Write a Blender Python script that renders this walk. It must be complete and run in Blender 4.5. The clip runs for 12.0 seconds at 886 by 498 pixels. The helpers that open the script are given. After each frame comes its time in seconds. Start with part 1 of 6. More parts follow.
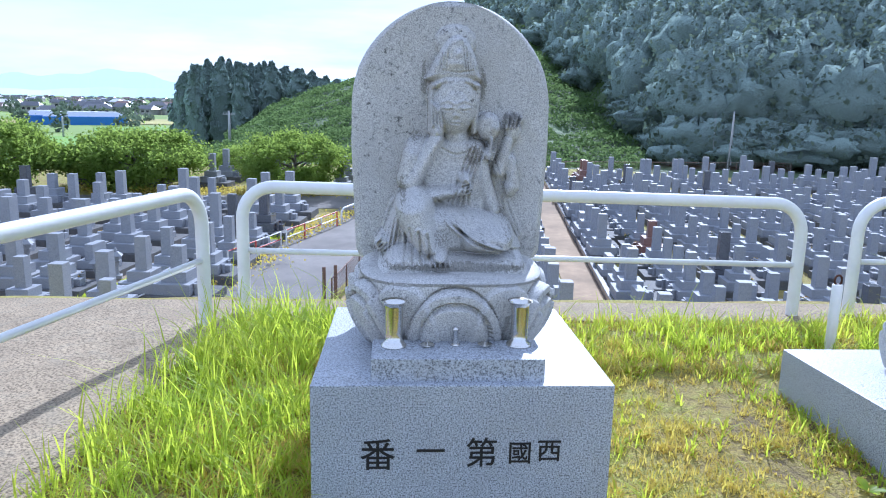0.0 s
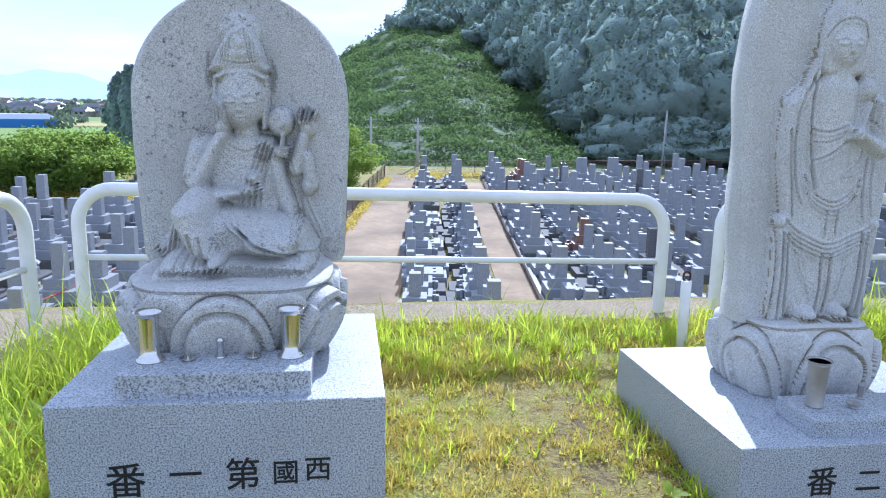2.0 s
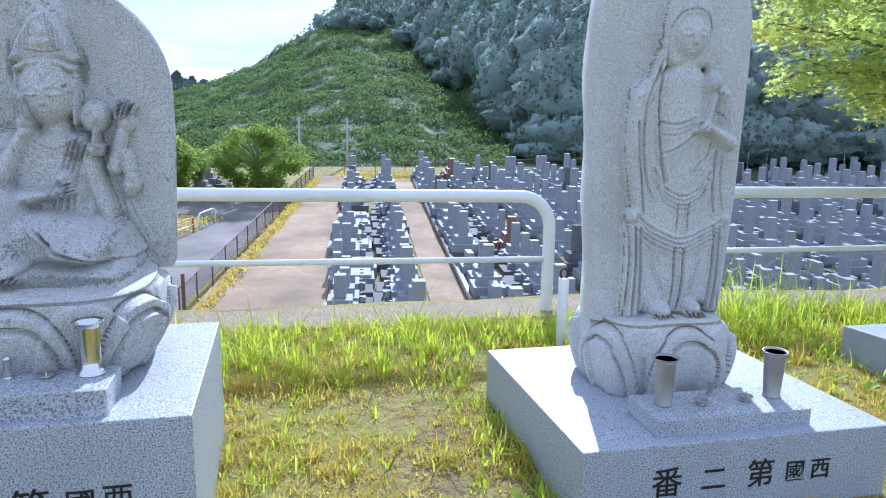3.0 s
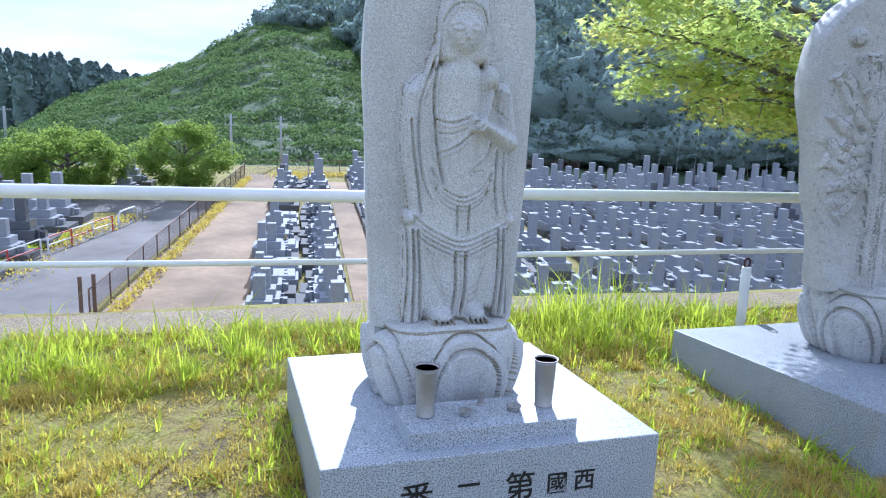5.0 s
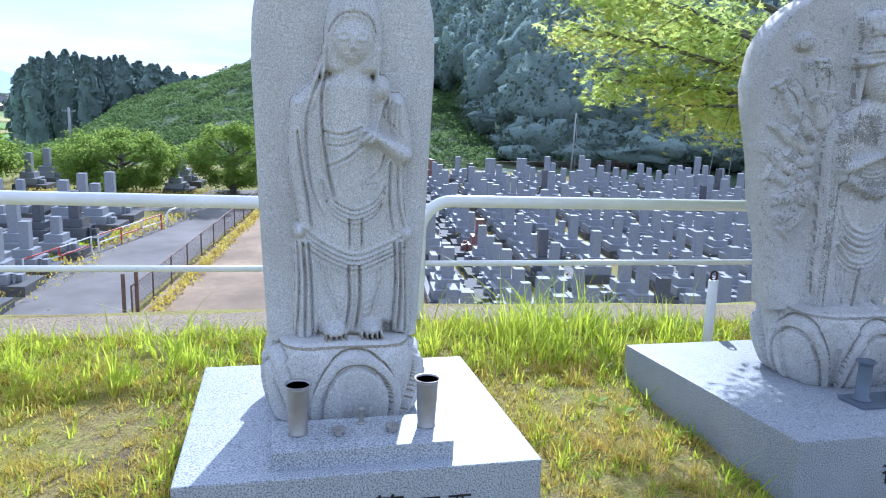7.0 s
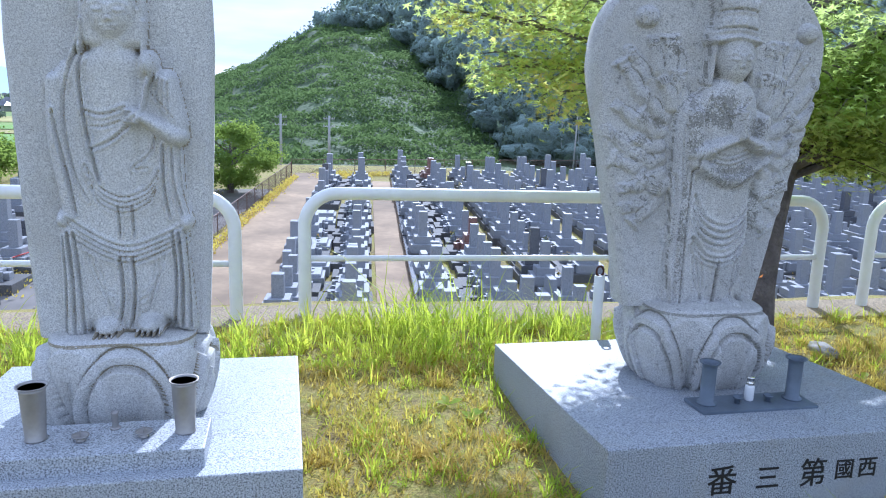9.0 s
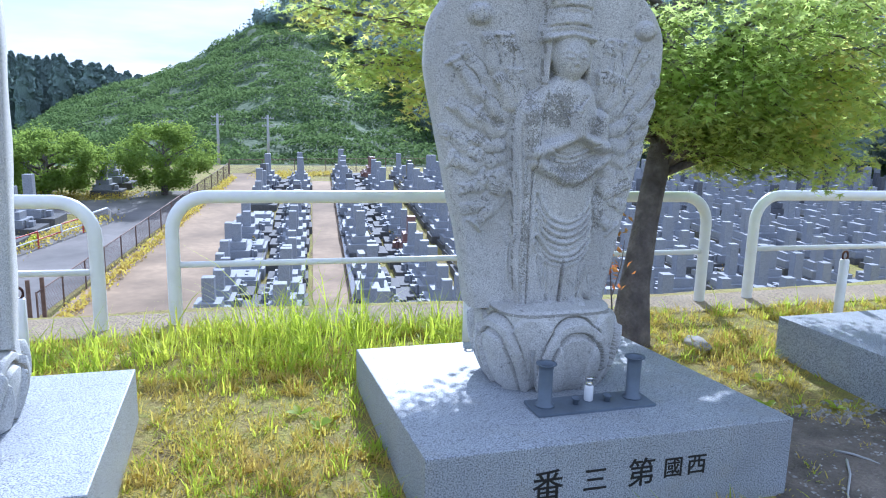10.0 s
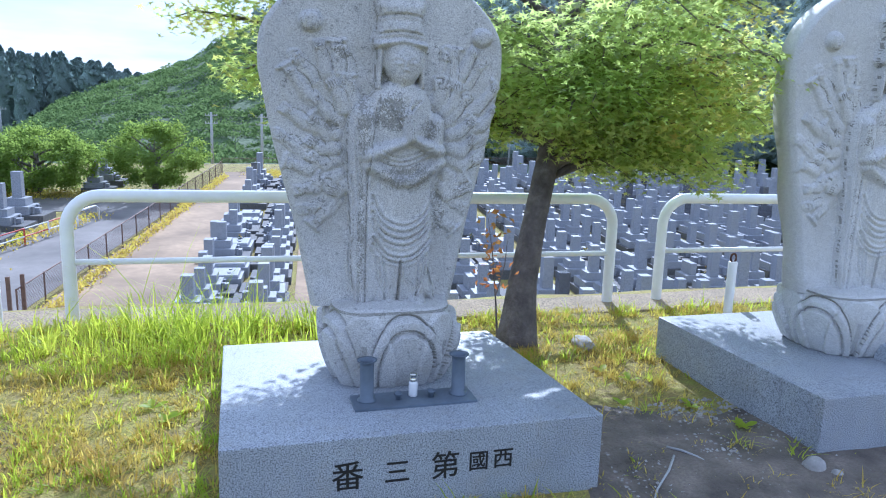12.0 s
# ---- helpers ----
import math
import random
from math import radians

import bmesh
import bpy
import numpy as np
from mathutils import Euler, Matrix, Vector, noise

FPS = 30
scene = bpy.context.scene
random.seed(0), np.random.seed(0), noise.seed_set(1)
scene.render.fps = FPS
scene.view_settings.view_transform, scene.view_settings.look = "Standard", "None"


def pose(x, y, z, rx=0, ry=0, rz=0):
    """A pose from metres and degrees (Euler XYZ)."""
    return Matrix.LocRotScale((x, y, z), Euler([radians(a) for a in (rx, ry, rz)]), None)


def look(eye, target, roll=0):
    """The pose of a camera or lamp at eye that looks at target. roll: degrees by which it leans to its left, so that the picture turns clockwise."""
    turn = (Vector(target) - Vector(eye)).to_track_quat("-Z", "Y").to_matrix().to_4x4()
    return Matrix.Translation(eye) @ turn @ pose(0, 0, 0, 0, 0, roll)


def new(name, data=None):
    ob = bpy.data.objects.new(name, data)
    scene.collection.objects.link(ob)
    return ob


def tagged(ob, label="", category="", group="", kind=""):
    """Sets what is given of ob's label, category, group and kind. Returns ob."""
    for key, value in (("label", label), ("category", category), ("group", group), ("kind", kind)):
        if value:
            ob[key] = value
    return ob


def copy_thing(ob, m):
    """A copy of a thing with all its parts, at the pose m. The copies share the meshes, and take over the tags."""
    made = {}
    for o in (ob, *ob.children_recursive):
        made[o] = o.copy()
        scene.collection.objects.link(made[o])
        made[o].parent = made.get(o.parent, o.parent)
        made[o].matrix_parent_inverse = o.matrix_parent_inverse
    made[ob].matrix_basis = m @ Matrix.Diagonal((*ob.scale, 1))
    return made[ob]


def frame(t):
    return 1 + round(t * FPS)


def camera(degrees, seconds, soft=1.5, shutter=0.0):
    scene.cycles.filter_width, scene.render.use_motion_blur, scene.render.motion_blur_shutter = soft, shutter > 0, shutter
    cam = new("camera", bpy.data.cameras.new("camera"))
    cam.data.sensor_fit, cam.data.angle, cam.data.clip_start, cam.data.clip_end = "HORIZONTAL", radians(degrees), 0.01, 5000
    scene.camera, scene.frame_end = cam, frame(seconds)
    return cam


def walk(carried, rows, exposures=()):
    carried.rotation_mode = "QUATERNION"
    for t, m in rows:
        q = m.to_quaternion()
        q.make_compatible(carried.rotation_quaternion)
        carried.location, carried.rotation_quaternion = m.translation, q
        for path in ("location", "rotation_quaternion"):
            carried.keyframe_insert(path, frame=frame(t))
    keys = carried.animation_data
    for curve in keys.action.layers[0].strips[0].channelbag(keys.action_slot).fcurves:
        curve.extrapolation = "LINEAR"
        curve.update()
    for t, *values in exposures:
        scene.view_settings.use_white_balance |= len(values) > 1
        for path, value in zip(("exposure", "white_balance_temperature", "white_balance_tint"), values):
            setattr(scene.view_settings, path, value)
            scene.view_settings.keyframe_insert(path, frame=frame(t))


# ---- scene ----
cam = camera(62.4, 12.0, soft=1.1)
PATH = [
    (0, (0.417, 0.176, 1.471), (0.530, 2.134, 1.077), 1.3),
    (0.5, (0.457, 0.193, 1.458), (0.602, 2.149, 1.067), 1.2),
    (1, (0.633, 0.214, 1.456), (0.811, 2.168, 1.066), 1.4),
    (1.5, (0.859, 0.248, 1.463), (1.066, 2.198, 1.073), 1.1),
    (2, (1.043, 0.296, 1.456), (1.298, 2.241, 1.066), 1.1),
    (2.5, (1.251, 0.369, 1.449), (1.580, 2.303, 1.061), 0.8),
    (3, (1.433, 0.389, 1.435), (1.859, 2.304, 1.048), 0.9),
    (3.5, (1.645, 0.382, 1.420), (2.148, 2.278, 1.035), 1.4),
    (5.5, (2.260, 0.356, 1.445), (2.838, 2.231, 1.064), 2.1),
    (6, (2.409, 0.302, 1.489), (2.962, 2.187, 1.107), 2.4),
    (6.5, (2.563, 0.277, 1.493), (3.054, 2.178, 1.109), 2.2),
    (8.5, (3.370, 0.342, 1.470), (3.758, 2.266, 1.083), 1.8),
    (9, (3.595, 0.330, 1.441), (4.008, 2.248, 1.053), 1.8),
    (9.5, (3.827, 0.333, 1.445), (4.295, 2.238, 1.056), 1.4),
    (10, (4.079, 0.307, 1.460), (4.627, 2.190, 1.071), 1.4),
    (10.5, (4.262, 0.178, 1.463), (4.875, 2.042, 1.077), 1.7),
    (11, (4.419, 0.043, 1.448), (5.044, 1.904, 1.064), 1.9),
    (11.5, (4.547, -0.007, 1.444), (5.145, 1.863, 1.064), 2.4),
    (12, (4.757, 0.014, 1.499), (5.302, 1.897, 1.110), 1.8),
]
walk(cam, [(t, look(eye, target, roll)) for t, eye, target, roll in PATH], exposures=[(0, 0.86, 4950, 17), (8.5, 0.86, 4950, 17), (12, 0.94, 4820, 17)])

# ---- light ----
SUN_AZ, SUN_EL = 17.0, 34.0
world = bpy.data.worlds.new("world")
scene.world = world
world.use_nodes = True
wn = world.node_tree.nodes
wl = world.node_tree.links
wn.clear()
w_out = wn.new("ShaderNodeOutputWorld")
w_bg = wn.new("ShaderNodeBackground")
w_sky = wn.new("ShaderNodeTexSky")
w_sky.sky_type = "NISHITA"
w_sky.sun_disc = False
w_sky.sun_elevation = radians(SUN_EL)
w_sky.sun_rotation = radians(SUN_AZ)
w_sky.air_density, w_sky.dust_density, w_sky.ozone_density = 1.0, 0.6, 2.0
# thin high cloud: whitens the blue, more so in streaks
w_tc = wn.new("ShaderNodeTexCoord")
w_map = wn.new("ShaderNodeMapping")
w_map.inputs["Scale"].default_value = (1.6, 1.6, 9.0)
w_noise = wn.new("ShaderNodeTexNoise")
w_noise.inputs["Scale"].default_value = 2.2
w_noise.inputs["Detail"].default_value = 6.0
w_noise.inputs["Roughness"].default_value = 0.55
w_ramp = wn.new("ShaderNodeMapRange")
w_ramp.inputs["From Min"].default_value, w_ramp.inputs["From Max"].default_value = 0.38, 0.62
w_ramp.inputs["To Min"].default_value, w_ramp.inputs["To Max"].default_value = 0.74, 0.98
w_gain = wn.new("ShaderNodeMix")
w_gain.data_type = "RGBA"
w_white = wn.new("ShaderNodeRGB")
w_white.outputs[0].default_value = (3.6, 3.8, 4.05, 1)
wl.new(w_tc.outputs["Generated"], w_map.inputs["Vector"])
wl.new(w_map.outputs["Vector"], w_noise.inputs["Vector"])
wl.new(w_noise.outputs["Fac"], w_ramp.inputs["Value"])
wl.new(w_ramp.outputs["Result"], w_gain.inputs["Factor"])
wl.new(w_sky.outputs["Color"], w_gain.inputs["A"])
wl.new(w_white.outputs[0], w_gain.inputs["B"])
wl.new(w_gain.outputs["Result"], w_bg.inputs["Color"])
w_bg.inputs["Strength"].default_value = 0.14
wl.new(w_bg.outputs["Background"], w_out.inputs["Surface"])

sun_data = bpy.data.lights.new("sun", "SUN")
sun_data.energy, sun_data.angle, sun_data.color = 3.3, radians(0.6), (1.0, 0.95, 0.84)
sun = new("sun", sun_data)
sun_way = Vector((math.sin(radians(SUN_AZ)) * math.cos(radians(SUN_EL)), math.cos(radians(SUN_AZ)) * math.cos(radians(SUN_EL)), math.sin(radians(SUN_EL))))
sun.matrix_world = look(sun_way * 60, (0, 0, 0))


# ---- materials ----
def ramp_node(nt, stops):
    r = nt.nodes.new("ShaderNodeValToRGB")
    els = r.color_ramp.elements
    els[0].position, els[0].color = stops[0][0], (*stops[0][1], 1)
    els[1].position, els[1].color = stops[-1][0], (*stops[-1][1], 1)
    for p, c in stops[1:-1]:
        els.new(p).color = (*c, 1)
    return r


def noise_node(nt, co, scale, detail=4.0, rough=0.55, stretch=None):
    n = nt.nodes.new("ShaderNodeTexNoise")
    n.inputs["Scale"].default_value, n.inputs["Detail"].default_value, n.inputs["Roughness"].default_value = scale, detail, rough
    if stretch:
        mp = nt.nodes.new("ShaderNodeMapping")
        mp.inputs["Scale"].default_value = stretch
        nt.links.new(co, mp.inputs["Vector"])
        co = mp.outputs["Vector"]
    nt.links.new(co, n.inputs["Vector"])
    return n


def mix_col(nt, fac, a, b, mode="MIX"):
    m = nt.nodes.new("ShaderNodeMixRGB")
    m.blend_type = mode
    for sock, v in ((m.inputs["Fac"], fac), (m.inputs["Color1"], a), (m.inputs["Color2"], b)):
        if hasattr(v, "is_linked"):
            nt.links.new(v, sock)
        elif isinstance(v, tuple):
            sock.default_value = (*v, 1)
        else:
            sock.default_value = v
    return m.outputs["Color"]


def map_range(nt, v, a, b, c=0.0, d=1.0):
    m = nt.nodes.new("ShaderNodeMapRange")
    m.inputs["From Min"].default_value, m.inputs["From Max"].default_value = a, b
    m.inputs["To Min"].default_value, m.inputs["To Max"].default_value = c, d
    nt.links.new(v, m.inputs["Value"])
    return m.outputs["Result"]


def start_mat(name, coords="Object"):
    m = bpy.data.materials.new(name)
    m.use_nodes = True
    nt = m.node_tree
    bsdf = nt.nodes["Principled BSDF"]
    if coords == "World":
        co = nt.nodes.new("ShaderNodeNewGeometry").outputs["Position"]
    else:
        co = nt.nodes.new("ShaderNodeTexCoord").outputs[coords]
    return m, nt, bsdf, co


def bump(nt, bsdf, height, strength, dist):
    b = nt.nodes.new("ShaderNodeBump")
    b.inputs["Strength"].default_value, b.inputs["Distance"].default_value = strength, dist
    nt.links.new(height, b.inputs["Height"])
    nt.links.new(b.outputs["Normal"], bsdf.inputs["Normal"])


def plain(name, col, rough=0.5, metal=0.0, vary=0.12, scale=6.0, coords="Object", grain=60.0, relief=0.1, dist=0.002):
    """A plain surface with stains at one scale and grain at another."""
    m, nt, bsdf, co = start_mat(name, coords)
    big = noise_node(nt, co, scale, 5)
    fine = noise_node(nt, co, grain, 3)
    lo = tuple(c * (1 - vary * 1.6) for c in col)
    hi = tuple(min(1, c * (1 + vary)) for c in col)
    c1 = ramp_node(nt, [(0.3, lo), (0.7, hi)])
    nt.links.new(big.outputs["Fac"], c1.inputs["Fac"])
    c2 = mix_col(nt, map_range(nt, fine.outputs["Fac"], 0.3, 0.7, 0.0, vary * 1.5), c1.outputs["Color"], tuple(c * 0.55 for c in col))
    nt.links.new(c2, bsdf.inputs["Base Color"])
    bsdf.inputs["Roughness"].default_value, bsdf.inputs["Metallic"].default_value = rough, metal
    if relief:
        bump(nt, bsdf, fine.outputs["Fac"], relief, dist)
    return m


def granite(name, light, dark, speck=240.0, rough=0.55, stain=0.35, relief=0.15, lichen=0.0, coords="Object"):
    """Speckled granite: white, grey and black grains, weather stains over them, dark lichen spots where asked."""
    m, nt, bsdf, co = start_mat(name, coords)
    mid = tuple((a * 0.55 + b * 0.45) for a, b in zip(light, dark))
    g = noise_node(nt, co, speck, 2, 0.6)
    r = ramp_node(nt, [(0.33, dark), (0.44, mid), (0.54, light), (0.66, tuple(min(1, c * 1.2) for c in light))])
    nt.links.new(g.outputs["Fac"], r.inputs["Fac"])
    v = nt.nodes.new("ShaderNodeTexVoronoi")
    v.inputs["Scale"].default_value = speck * 0.5
    nt.links.new(co, v.inputs["Vector"])
    col = mix_col(nt, map_range(nt, v.outputs["Distance"], 0.1, 0.3, 0.55, 0.0), r.outputs["Color"], tuple(c * 0.5 for c in dark))
    st = noise_node(nt, co, 3.0, 6, 0.6)
    col = mix_col(nt, map_range(nt, st.outputs["Fac"], 0.35, 0.75, 0.0, stain), col, tuple(c * 0.55 for c in mid))
    warm = noise_node(nt, co, 7.0, 4, 0.6)
    col = mix_col(nt, map_range(nt, warm.outputs["Fac"], 0.5, 0.8, 0.0, stain * 0.8), col, (0.33, 0.30, 0.22))
    if lichen:
        l1 = noise_node(nt, co, 42.0, 6, 0.75)
        l2 = noise_node(nt, co, 5.0, 3, 0.5)
        patch = nt.nodes.new("ShaderNodeMath")
        patch.operation = "MULTIPLY"
        nt.links.new(map_range(nt, l1.outputs["Fac"], 0.56, 0.66), patch.inputs[0])
        nt.links.new(map_range(nt, l2.outputs["Fac"], 0.4, 0.62), patch.inputs[1])
        strength = nt.nodes.new("ShaderNodeMath")
        strength.operation = "MULTIPLY"
        strength.inputs[1].default_value = lichen
        nt.links.new(patch.outputs[0], strength.inputs[0])
        col = mix_col(nt, strength.outputs[0], col, (0.07, 0.07, 0.07))
    nt.links.new(col, bsdf.inputs["Base Color"])
    bsdf.inputs["Roughness"].default_value = rough
    bump(nt, bsdf, g.outputs["Fac"], relief, 0.004)
    return m


def leaf_mat(name, cols, through_col, trans=0.45, rough=0.5, gloss=0.3):
    """Thin foliage: each leaf or blade takes its own tint, and light passes through it."""
    m, nt, bsdf, co = start_mat(name, "World")
    geo = nt.nodes.new("ShaderNodeNewGeometry")
    r = ramp_node(nt, [(i / (len(cols) - 1), c) for i, c in enumerate(cols)])
    patch = noise_node(nt, co, 0.9, 3)
    mixv = nt.nodes.new("ShaderNodeMath")
    mixv.operation = "ADD"
    nt.links.new(map_range(nt, geo.outputs["Random Per Island"], 0, 1, -0.25, 0.25), mixv.inputs[0])
    nt.links.new(map_range(nt, patch.outputs["Fac"], 0.3, 0.7), mixv.inputs[1])
    nt.links.new(mixv.outputs[0], r.inputs["Fac"])
    nt.links.new(r.outputs["Color"], bsdf.inputs["Base Color"])
    bsdf.inputs["Roughness"].default_value = rough
    bsdf.inputs["Specular IOR Level"].default_value = gloss
    tr = nt.nodes.new("ShaderNodeBsdfTranslucent")
    nt.links.new(mix_col(nt, 0.6, r.outputs["Color"], through_col), tr.inputs["Color"])
    mx = nt.nodes.new("ShaderNodeMixShader")
    mx.inputs["Fac"].default_value = trans
    nt.links.new(bsdf.outputs["BSDF"], mx.inputs[1])
    nt.links.new(tr.outputs["BSDF"], mx.inputs[2])
    nt.links.new(mx.outputs["Shader"], nt.nodes["Material Output"].inputs["Surface"])
    return m


def ground_mat():
    """Terrace soil, moss and dry grass near by; mown grass and fields further off."""
    m, nt, bsdf, co = start_mat("soil_and_grass", "World")
    n1 = noise_node(nt, co, 1.1, 6, 0.6)
    n2 = noise_node(nt, co, 14.0, 6, 0.7)
    n3 = noise_node(nt, co, 90.0, 3, 0.6)
    r = ramp_node(nt, [(0.3, (0.075, 0.055, 0.035)), (0.39, (0.22, 0.16, 0.07)), (0.47, (0.4, 0.32, 0.09)), (0.62, (0.4, 0.4, 0.07))])
    nt.links.new(mix_col(nt, 0.5, n1.outputs["Fac"], n2.outputs["Fac"]), r.inputs["Fac"])
    col = mix_col(nt, map_range(nt, n3.outputs["Fac"], 0.35, 0.7, 0.0, 0.55), r.outputs["Color"], (0.05, 0.04, 0.025))
    nt.links.new(col, bsdf.inputs["Base Color"])
    bsdf.inputs["Roughness"].default_value = 0.95
    bump(nt, bsdf, n2.outputs["Fac"], 0.9, 0.05)
    return m


M_GROUND = ground_mat()
M_HILL = plain("hill_grass", (0.1, 0.15, 0.06), 0.9, vary=0.4, scale=0.06, coords="World", grain=0.8, relief=0.6, dist=0.8)
M_SOIL = plain("bare_dark_soil", (0.23, 0.195, 0.155), 0.95, vary=0.4, scale=5.0, coords="World", grain=70.0, relief=1.0, dist=0.02)
M_PLAIN = plain("rice_field", (0.24, 0.34, 0.07), 0.9, vary=0.25, scale=0.012, coords="World", grain=0.3, relief=0)
M_CONC = granite("aggregate_concrete", (0.4, 0.315, 0.205), (0.12, 0.09, 0.055), 75.0, 0.95, 0.5, 0.6, coords="World")
M_PAVE = plain("tan_concrete_paving", (0.4, 0.285, 0.175), 0.9, vary=0.28, scale=0.35, coords="World", grain=3.0, relief=0.1)
M_ROAD = plain("grey_asphalt", (0.24, 0.22, 0.2), 0.9, vary=0.2, scale=0.5, coords="World", grain=8.0, relief=0.2)
M_BASE = granite("cut_granite", (0.5, 0.53, 0.57), (0.085, 0.092, 0.105), 180.0, 0.5, 0.25, 0.1)
M_BASE3 = granite("stained_cut_granite", (0.43, 0.46, 0.5), (0.06, 0.065, 0.075), 180.0, 0.55, 0.4, 0.15)
M_STAT = granite("carved_granite", (0.62, 0.61, 0.58), (0.27, 0.27, 0.26), 210.0, 0.75, 0.35, 0.07, lichen=0.95)
M_STAT2 = granite("smooth_carved_granite", (0.64, 0.635, 0.61), (0.36, 0.36, 0.35), 210.0, 0.75, 0.35, 0.05, lichen=0.2)
M_STAT3 = granite("stained_carved_granite", (0.6, 0.59, 0.565), (0.27, 0.27, 0.26), 210.0, 0.75, 0.5, 0.07, lichen=0.85)
# darker granite for algae grime and for shade put into carved recesses
M_GRIME_SHADE = granite("grime_and_shade_granite", (0.33, 0.32, 0.29), (0.14, 0.14, 0.13), 200.0, 0.9, 0.3, 0.1)
M_OCHRE_SHADE = granite("ochre_stain_shade_granite", (0.36, 0.32, 0.24), (0.18, 0.16, 0.12), 185.0, 0.9, 0.3, 0.1)
M_GRAVE = granite("grave_granite_grey", (0.33, 0.345, 0.375), (0.18, 0.19, 0.21), 60.0, 0.7, 0.15, 0.02)
M_GRAVE2 = granite("grave_granite_pale", (0.34, 0.35, 0.37), (0.22, 0.23, 0.245), 60.0, 0.7, 0.2, 0.02)
M_GRAVE3 = granite("grave_granite_dark", (0.13, 0.135, 0.15), (0.06, 0.06, 0.07), 60.0, 0.2, 0.1, 0.02)
M_GRAVE4 = granite("grave_granite_red", (0.28, 0.15, 0.12), (0.12, 0.07, 0.06), 60.0, 0.3, 0.1, 0.02)
M_RAIL = plain("white_painted_pipe", (0.82, 0.82, 0.8), 0.3, vary=0.05, scale=4.0, grain=40.0, relief=0.02)
M_STEEL = plain("polished_steel", (0.75, 0.73, 0.68), 0.16, 1.0, vary=0.08, relief=0)
M_DULL = plain("dull_grey_metal", (0.42, 0.4, 0.38), 0.45, 0.6, vary=0.15, relief=0.05)
M_BLUEGREY = plain("painted_blue_grey_metal", (0.14, 0.17, 0.21), 0.5, 0.2, vary=0.15, relief=0.05)
M_INK = plain("black_letter_paint", (0.012, 0.012, 0.014), 0.6, vary=0.2, relief=0)
M_RUST = plain("rusty_iron", (0.12, 0.055, 0.035), 0.85, 0.3, vary=0.4, scale=30, relief=0.3)
M_WIRE = plain("rusty_wire_fence", (0.22, 0.15, 0.12), 0.7, 0.4, vary=0.2, relief=0)
M_RED = plain("red_paint", (0.55, 0.07, 0.05), 0.5, vary=0.1, relief=0)
M_POLE = plain("utility_pole_concrete", (0.45, 0.45, 0.44), 0.8, vary=0.12, scale=1.0, relief=0)
M_BARK = plain("bark", (0.2, 0.17, 0.15), 0.9, vary=0.4, scale=9.0, grain=45.0, relief=0.8, dist=0.02)
M_STONE = plain("field_stone", (0.42, 0.4, 0.37), 0.9, vary=0.3, scale=12.0, grain=60, relief=0.5, dist=0.01)
M_PETAL = plain("flower_petals", (0.75, 0.5, 0.08), 0.6, vary=0.3, relief=0)


# ---- mesh helpers ----
def part(name, bm, material, parent=None, label="", smooth=False):
    me = bpy.data.meshes.new(name)
    bm.to_mesh(me)
    bm.free()
    me.materials.append(material)
    if smooth:
        for p in me.polygons:
            p.use_smooth = True
    ob = new(name, me)
    if parent is not None:
        ob.parent = parent
    if label:
        ob["label"] = label
    return ob


def from_arrays(name, verts, faces, material, parent=None, smooth=False):
    me = bpy.data.meshes.new(name)
    me.from_pydata([tuple(v) for v in np.asarray(verts).tolist()], [], [tuple(f) for f in np.asarray(faces).tolist()])
    me.materials.append(material)
    if smooth:
        me.polygons.foreach_set("use_smooth", [True] * len(me.polygons))
    me.update()
    ob = new(name, me)
    if parent is not None:
        ob.parent = parent
    return ob


def thing(name, m, label, category, group="", kind=""):
    ob = new(name)
    ob.matrix_world = m
    return tagged(ob, label, category, group, kind)


def add_box(bm, x0, x1, y0, y1, z0, z1, bevel=0.0, taper=1.0):
    """A box with softened edges; taper shrinks its top about its middle."""
    v = bmesh.ops.create_cube(bm, size=1)["verts"]
    cx, cy = (x0 + x1) / 2, (y0 + y1) / 2
    for q in v:
        k = taper if q.co.z > 0 else 1.0
        q.co = Vector((cx + q.co.x * (x1 - x0) * k, cy + q.co.y * (y1 - y0) * k, z0 + (q.co.z + 0.5) * (z1 - z0)))
    if bevel:
        edges = list({e for q in v for e in q.link_edges})
        bmesh.ops.bevel(bm, geom=edges, offset=bevel, segments=2, affect="EDGES", profile=0.6)


def box(x0, x1, y0, y1, z0, z1, bevel=0.0, taper=1.0):
    bm = bmesh.new()
    add_box(bm, x0, x1, y0, y1, z0, z1, bevel, taper)
    return bm


